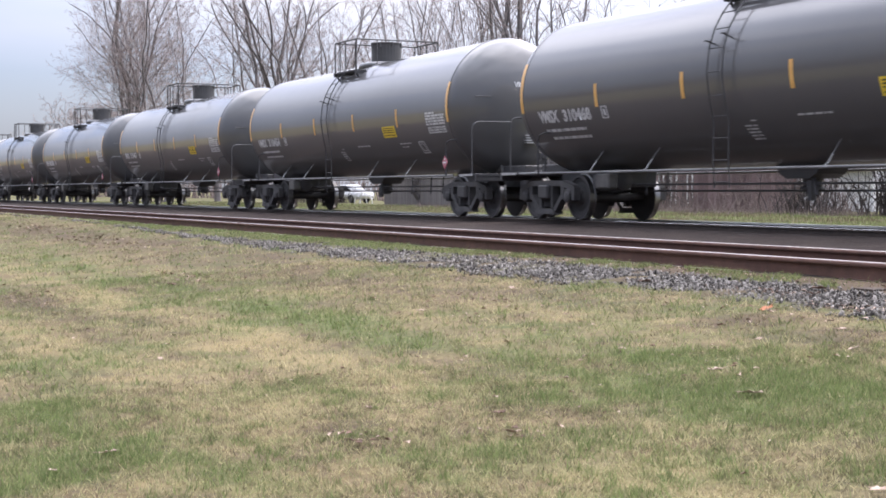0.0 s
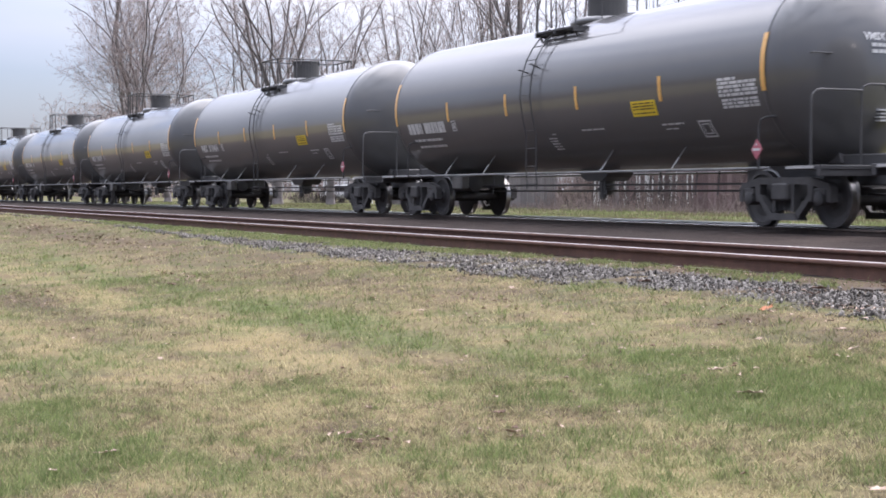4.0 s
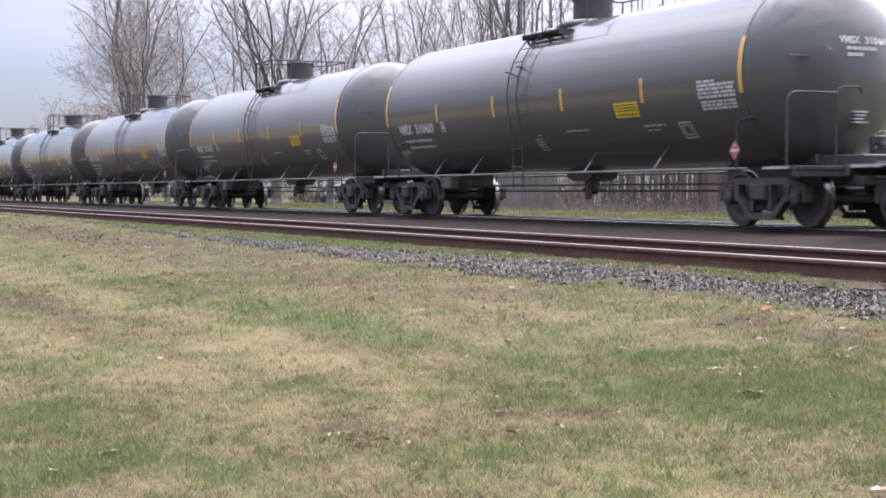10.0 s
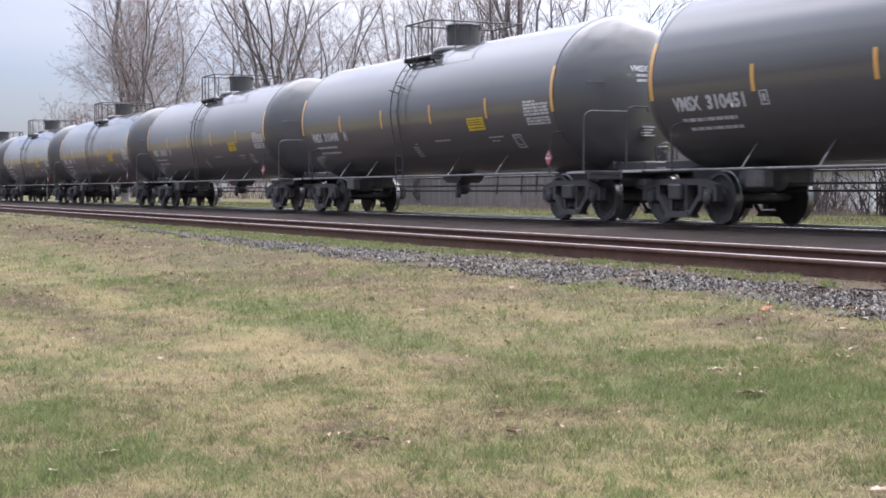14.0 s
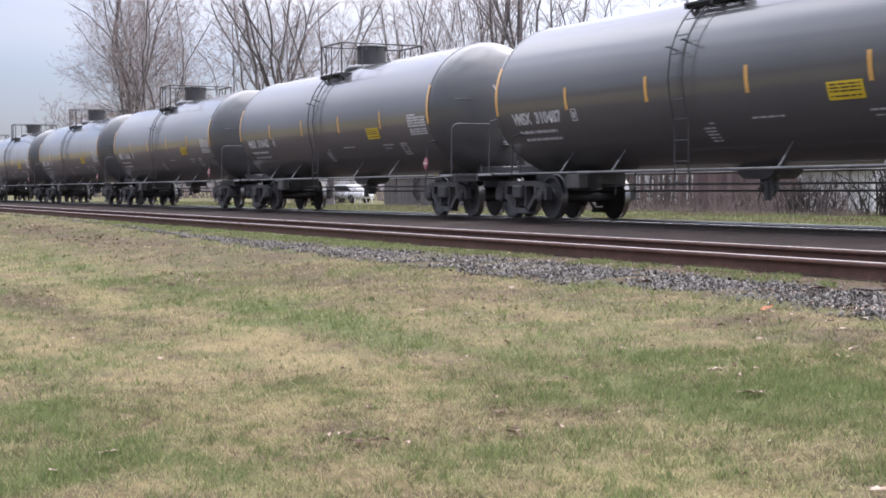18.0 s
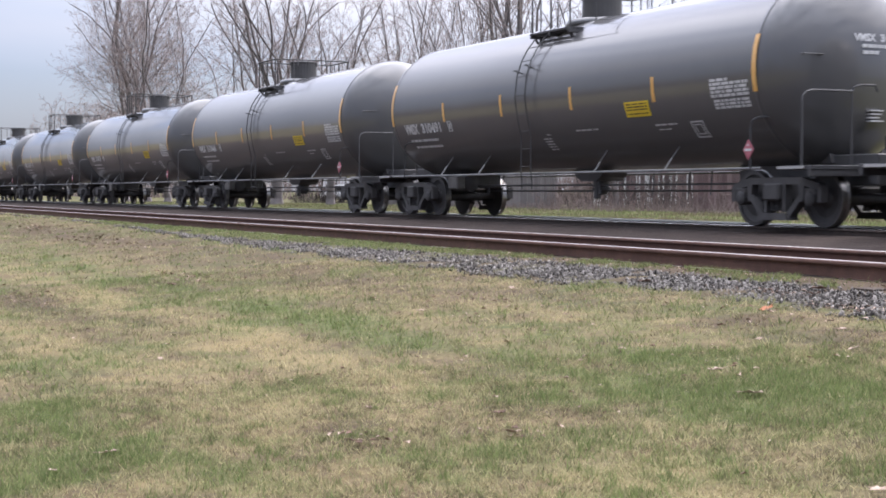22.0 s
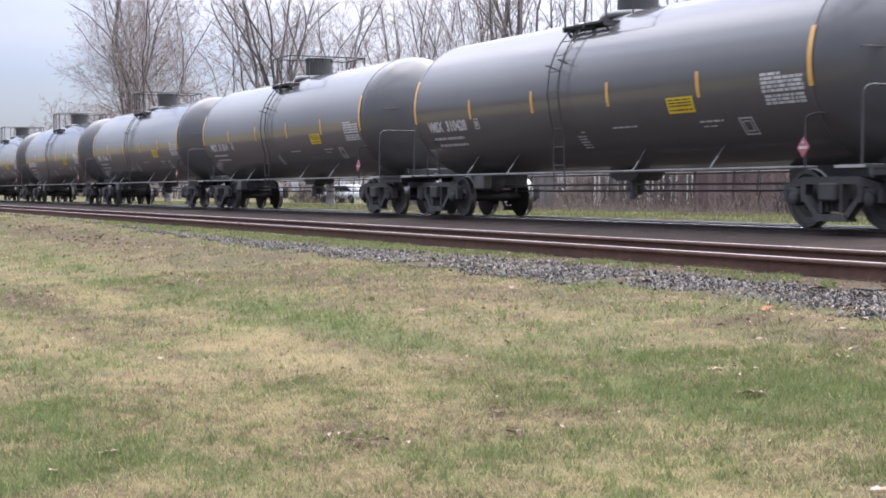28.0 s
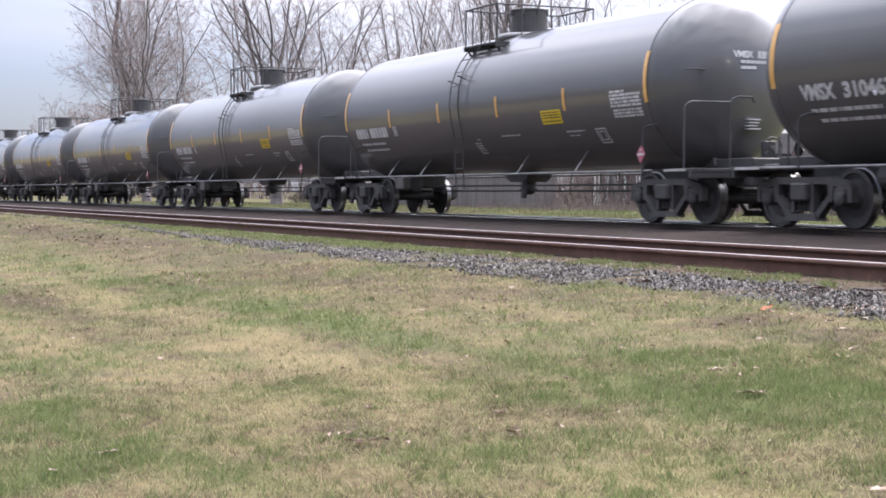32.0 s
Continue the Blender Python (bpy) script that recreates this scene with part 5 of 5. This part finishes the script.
build_tree(-139.2, 32, 24, 4, 0.20, 141, "large bare tree with a straight trunk and long side limbs", 0.40, 0.20, rmin=0.009, wide=0.75, up=0.045, leader=True)
build_tree(-131.0, 32, 24, 5, 0.17, 151, "tall bare tree with several stems from the base", 0.42, 0.06, rmin=0.009, wide=0.65, up=0.035)
build_tree(-126.0, 32.6, 22, 3, 0.24, 103, "bare tree with leaning stems and upswept limbs", 0.32, 0.06, rmin=0.009, wide=0.7)
build_tree(-136.3, 40, 22, 3, 0.45, 133, "bare tree with fine grey twigs", 0.30, rmin=0.009, wide=0.8)
build_tree(-101.2, 34, 19, 9, 0.68, 104, "bare tree forking into a fan of spreading limbs", 0.44, 0.34, rmin=0.008, wide=0.65, up=0.06)
build_tree(-107.5, 36, 19, 6, 0.45, 105, "bare tree with leaning limbs and fine brown twigs", 0.34, 0.20, rmin=0.008, wide=0.7)
build_tree(-95.8, 36, 16, 6, 0.34, 134, "bare tree with slender forked limbs", 0.30, 0.18, rmin=0.008, wide=0.7)
build_tree(-106.5, 46, 18, 6, 0.4, 106, "bare tree with dense brown twigs", 0.30, 0.2, rmin=0.008, wide=0.8)
build_tree(-90.0, 40, 17, 6, 0.18, 107, "narrow bare tree with many upright stems", 0.20, 0.05, wide=0.45, fine=3, up=0.06)
build_tree(-87.6, 41, 17, 6, 0.20, 108, "narrow bare tree with many upright stems", 0.20, 0.05, wide=0.45, fine=3, up=0.06)
build_tree(-84.4, 41, 17, 6, 0.18, 109, "narrow bare tree with many upright stems", 0.22, 0.05, wide=0.45, fine=3, up=0.06)
build_tree(-78.9, 40, 19, 3, 0.20, 110, "bare tree with a thick pale trunk and upright limbs", 0.46, 0.42, wide=0.55, up=0.05)
build_tree(-76.2, 40.5, 19, 4, 0.22, 111, "bare tree with a thick trunk forking high up", 0.44, 0.40, wide=0.55, up=0.05)
build_tree(-72.1, 40, 18, 3, 0.22, 135, "bare tree with dark upright limbs", 0.34, 0.3, wide=0.6, up=0.05)
build_tree(-68.6, 42, 14, 5, 0.42, 136, "slight bare tree with thin arching twigs", 0.20, 0.12, wide=0.6, fine=3)
for i, (x, y, tall) in enumerate([(-262, 53, 19), (-247, 55, 18), (-238, 50, 18), (-226, 52, 17), (-214, 49, 16), (-200, 47, 14), (-190, 50, 15), (-176, 47, 14)]):
    build_tree(x, y, tall, 6, 0.6, 112 + i, "distant bare tree with a haze of fine twigs", 0.22, 0.12, rmin=0.024, fine=3)
for i, (x, y, tall) in enumerate([(-351, 60, 20), (-338, 62, 17)]):
    build_tree(x, y, tall, 4, 0.40, 131 + i, "thin distant bare tree against the sky", 0.28, rmin=0.03, fine=3)

# added out of view: darkens the low horizon that the tanks reflect
build_thicket(-170, 60, -52, 5.0, 11.0, 1100, 40, "unseen hedge of bare trees added behind the camera for reflections", thick=9.0, clump=0.3)
build_fence(-97.1, 40.5, -69.0, 38.5, 1.9)
build_house("shed", -56.4, 41.0, 4.2, 2.6, 2.6, BARN, "faded red board shed behind the brush", 42)
build_house("outbuilding", -71.5, 47.2, 7.5, 2.6, 2.6, BARN, "low faded red board outbuilding behind bare brush", 35)
build_pickets(-75.5, 44.6, -66.5, 46.4, 1.9)
build_house("garden_shed", -53.9, 44.5, 3.3, 2.6, 2.0, CLADDING, "low white board garden shed behind dark shrubs", 30, 0.3)
build_pickets(-58.0, 42.4, -55.9, 42.6, 1.5)
build_swing(-106.0, 42.5)
build_car(-111.3, 43.2, 22, "white parked car beyond the fence end", 1.45, 4.5)
build_thicket(-70, -46, 38.4, 1.3, 1.7, 420, 31, "reddish brown tangle of bare brush along the fence")
build_thicket(-62, -47, 40.0, 0.6, 2.4, 190, 34, "taller reddish brush before the shed", thick=1.4)
build_thicket(-48.5, -43.5, 37.0, 0.8, 2.4, 90, 32, "dark bare shrubs with thick arching stems", BARK_DARK, 2.4, 0.8)
build_thicket(-43.5, -37.5, 37.5, 1.2, 4.2, 420, 35, "dense dark shrubs with thick stems", BARK_DARK, 2.2, 0.7)
build_thicket(-74, -62, 42.5, 1.0, 2.8, 190, 38, "dark saplings before the white outbuilding", BARK_DARK, 2.0, 0.5)
build_thicket(-74, -40, 36.4, 0.9, 0.55, 900, 33, "low dry weeds at the edge of the grass", clump=0.75)
build_thicket(-82, -40, 34.6, 1.3, 0.34, 1100, 41, "low dull weeds along the grass edge", clump=0.85)
build_thicket(-64, -40, 48.0, 1.2, 4.8, 420, 42, "dark dense saplings behind the garden shed", BARK_DARK, 3.2, 0.3)
build_thicket(-117, -106.5, 41.0, 0.8, 1.5, 260, 39, "thin brush before the parked white car", BARK_DARK, 1.5, 0.4)
build_thicket(-420, -98, 60, 6.0, 5.5, 1500, 36, "far hedge of bare brush under the trees", thick=5.0, clump=0.3)
build_thicket(-100, -44, 54, 3.0, 5.0, 1300, 37, "brush and saplings behind the houses", thick=2.6, clump=0.4)

for i, (x, y, s, m) in enumerate([(-5.58, 2.91, 0.075, 0), (-6.28, 4.43, 0.065, 0), (-8.08, 6.1, 0.11, 1), (-6.46, 1.4, 0.06, 0), (-9.33, 2.36, 0.045, 0), (-6.24, 1.13, 0.05, 0), (-14.91, 3.9, 0.12, 2), (-10.25, 4.57, 0.06, 0), (-7.26, 5.96, 0.07, 2), (-6.29, 5.31, 0.05, 0), (-6.62, 2.68, 0.05, 0), (-5.6, 4.15, 0.09, 0), (-11.05, 5.75, 0.06, 0), (-6.92, 5.76, 0.05, 0), (-6.98, 5.21, 0.05, 0), (-7.67, 5.44, 0.08, 2), (-13.37, 4.82, 0.06, 2), (-12.67, 5.21, 0.06, 0), (-6.03, 3.07, 0.09, 2), (-8.43, 6.77, 0.16, 2), (-10.37, 6.61, 0.16, 2), (-5.91, 2.32, 0.08, 2), (-3.84, 3.36, 0.06, 0), (-6.43, 5.15, 0.05, 2), (-13.18, 4.26, 0.06, 0), (-15.4, 4.09, 0.1, 2), (-8.64, 6.98, 0.14, 2)]):
    build_leaf(x, y, s * (1.2, 1.0, 0.8)[m], (LEAF_PALE, LEAF_RED, LEAF_BROWN)[m], ("pale curled dead leaf lying on the grass", "orange dead leaf at the gravel edge", "dark brown dead leaf on the ground")[m], i)

build_litter()
build_thicket(-8.85, -8.25, 6.75, 0.08, 0.10, 70, 43, "matted brown dead weed lying in the gravel", LEAF_BROWN, 0.16, 0.3)
build_thicket(-10.9, -10.5, 6.62, 0.06, 0.08, 45, 44, "small brown dead weed in the gravel", LEAF_BROWN, 0.16, 0.3)
build_gravel()
build_grass()


# ---- what moves ----
def motions():
    times = [i * 2.0 for i in range(17)]
    for k, car in CARS.items():
        walk(car, [(t, pose(travel(t) - k * CAR_PITCH + SLACK.get(k, 0.0), TRACK, 0)) for t in times])
    # every wheelset rolls alike: the first car's two axles of a bogie give the turning to all
    turning = {}
    for k, car in CARS.items():
        for axle in car.children_recursive:
            if not axle.name.startswith("wheelset"):
                continue
            x = round(axle.location.x, 3)
            if x not in turning:
                rows = []
                for f in range(0, 961):
                    t = f / FPS
                    turn = ((travel(t) - travel(0)) / WHEEL_R) % (2 * math.pi)
                    rows.append((t, pose(x, 0, WHEEL_R, 0, math.degrees(turn), 0)))
                walk(axle, rows)
                turning[x] = axle.animation_data
            else:
                axle.rotation_mode = "QUATERNION"
                axle.animation_data_create()
                axle.animation_data.action = turning[x].action
                axle.animation_data.action_slot = turning[x].action_slot


motions()
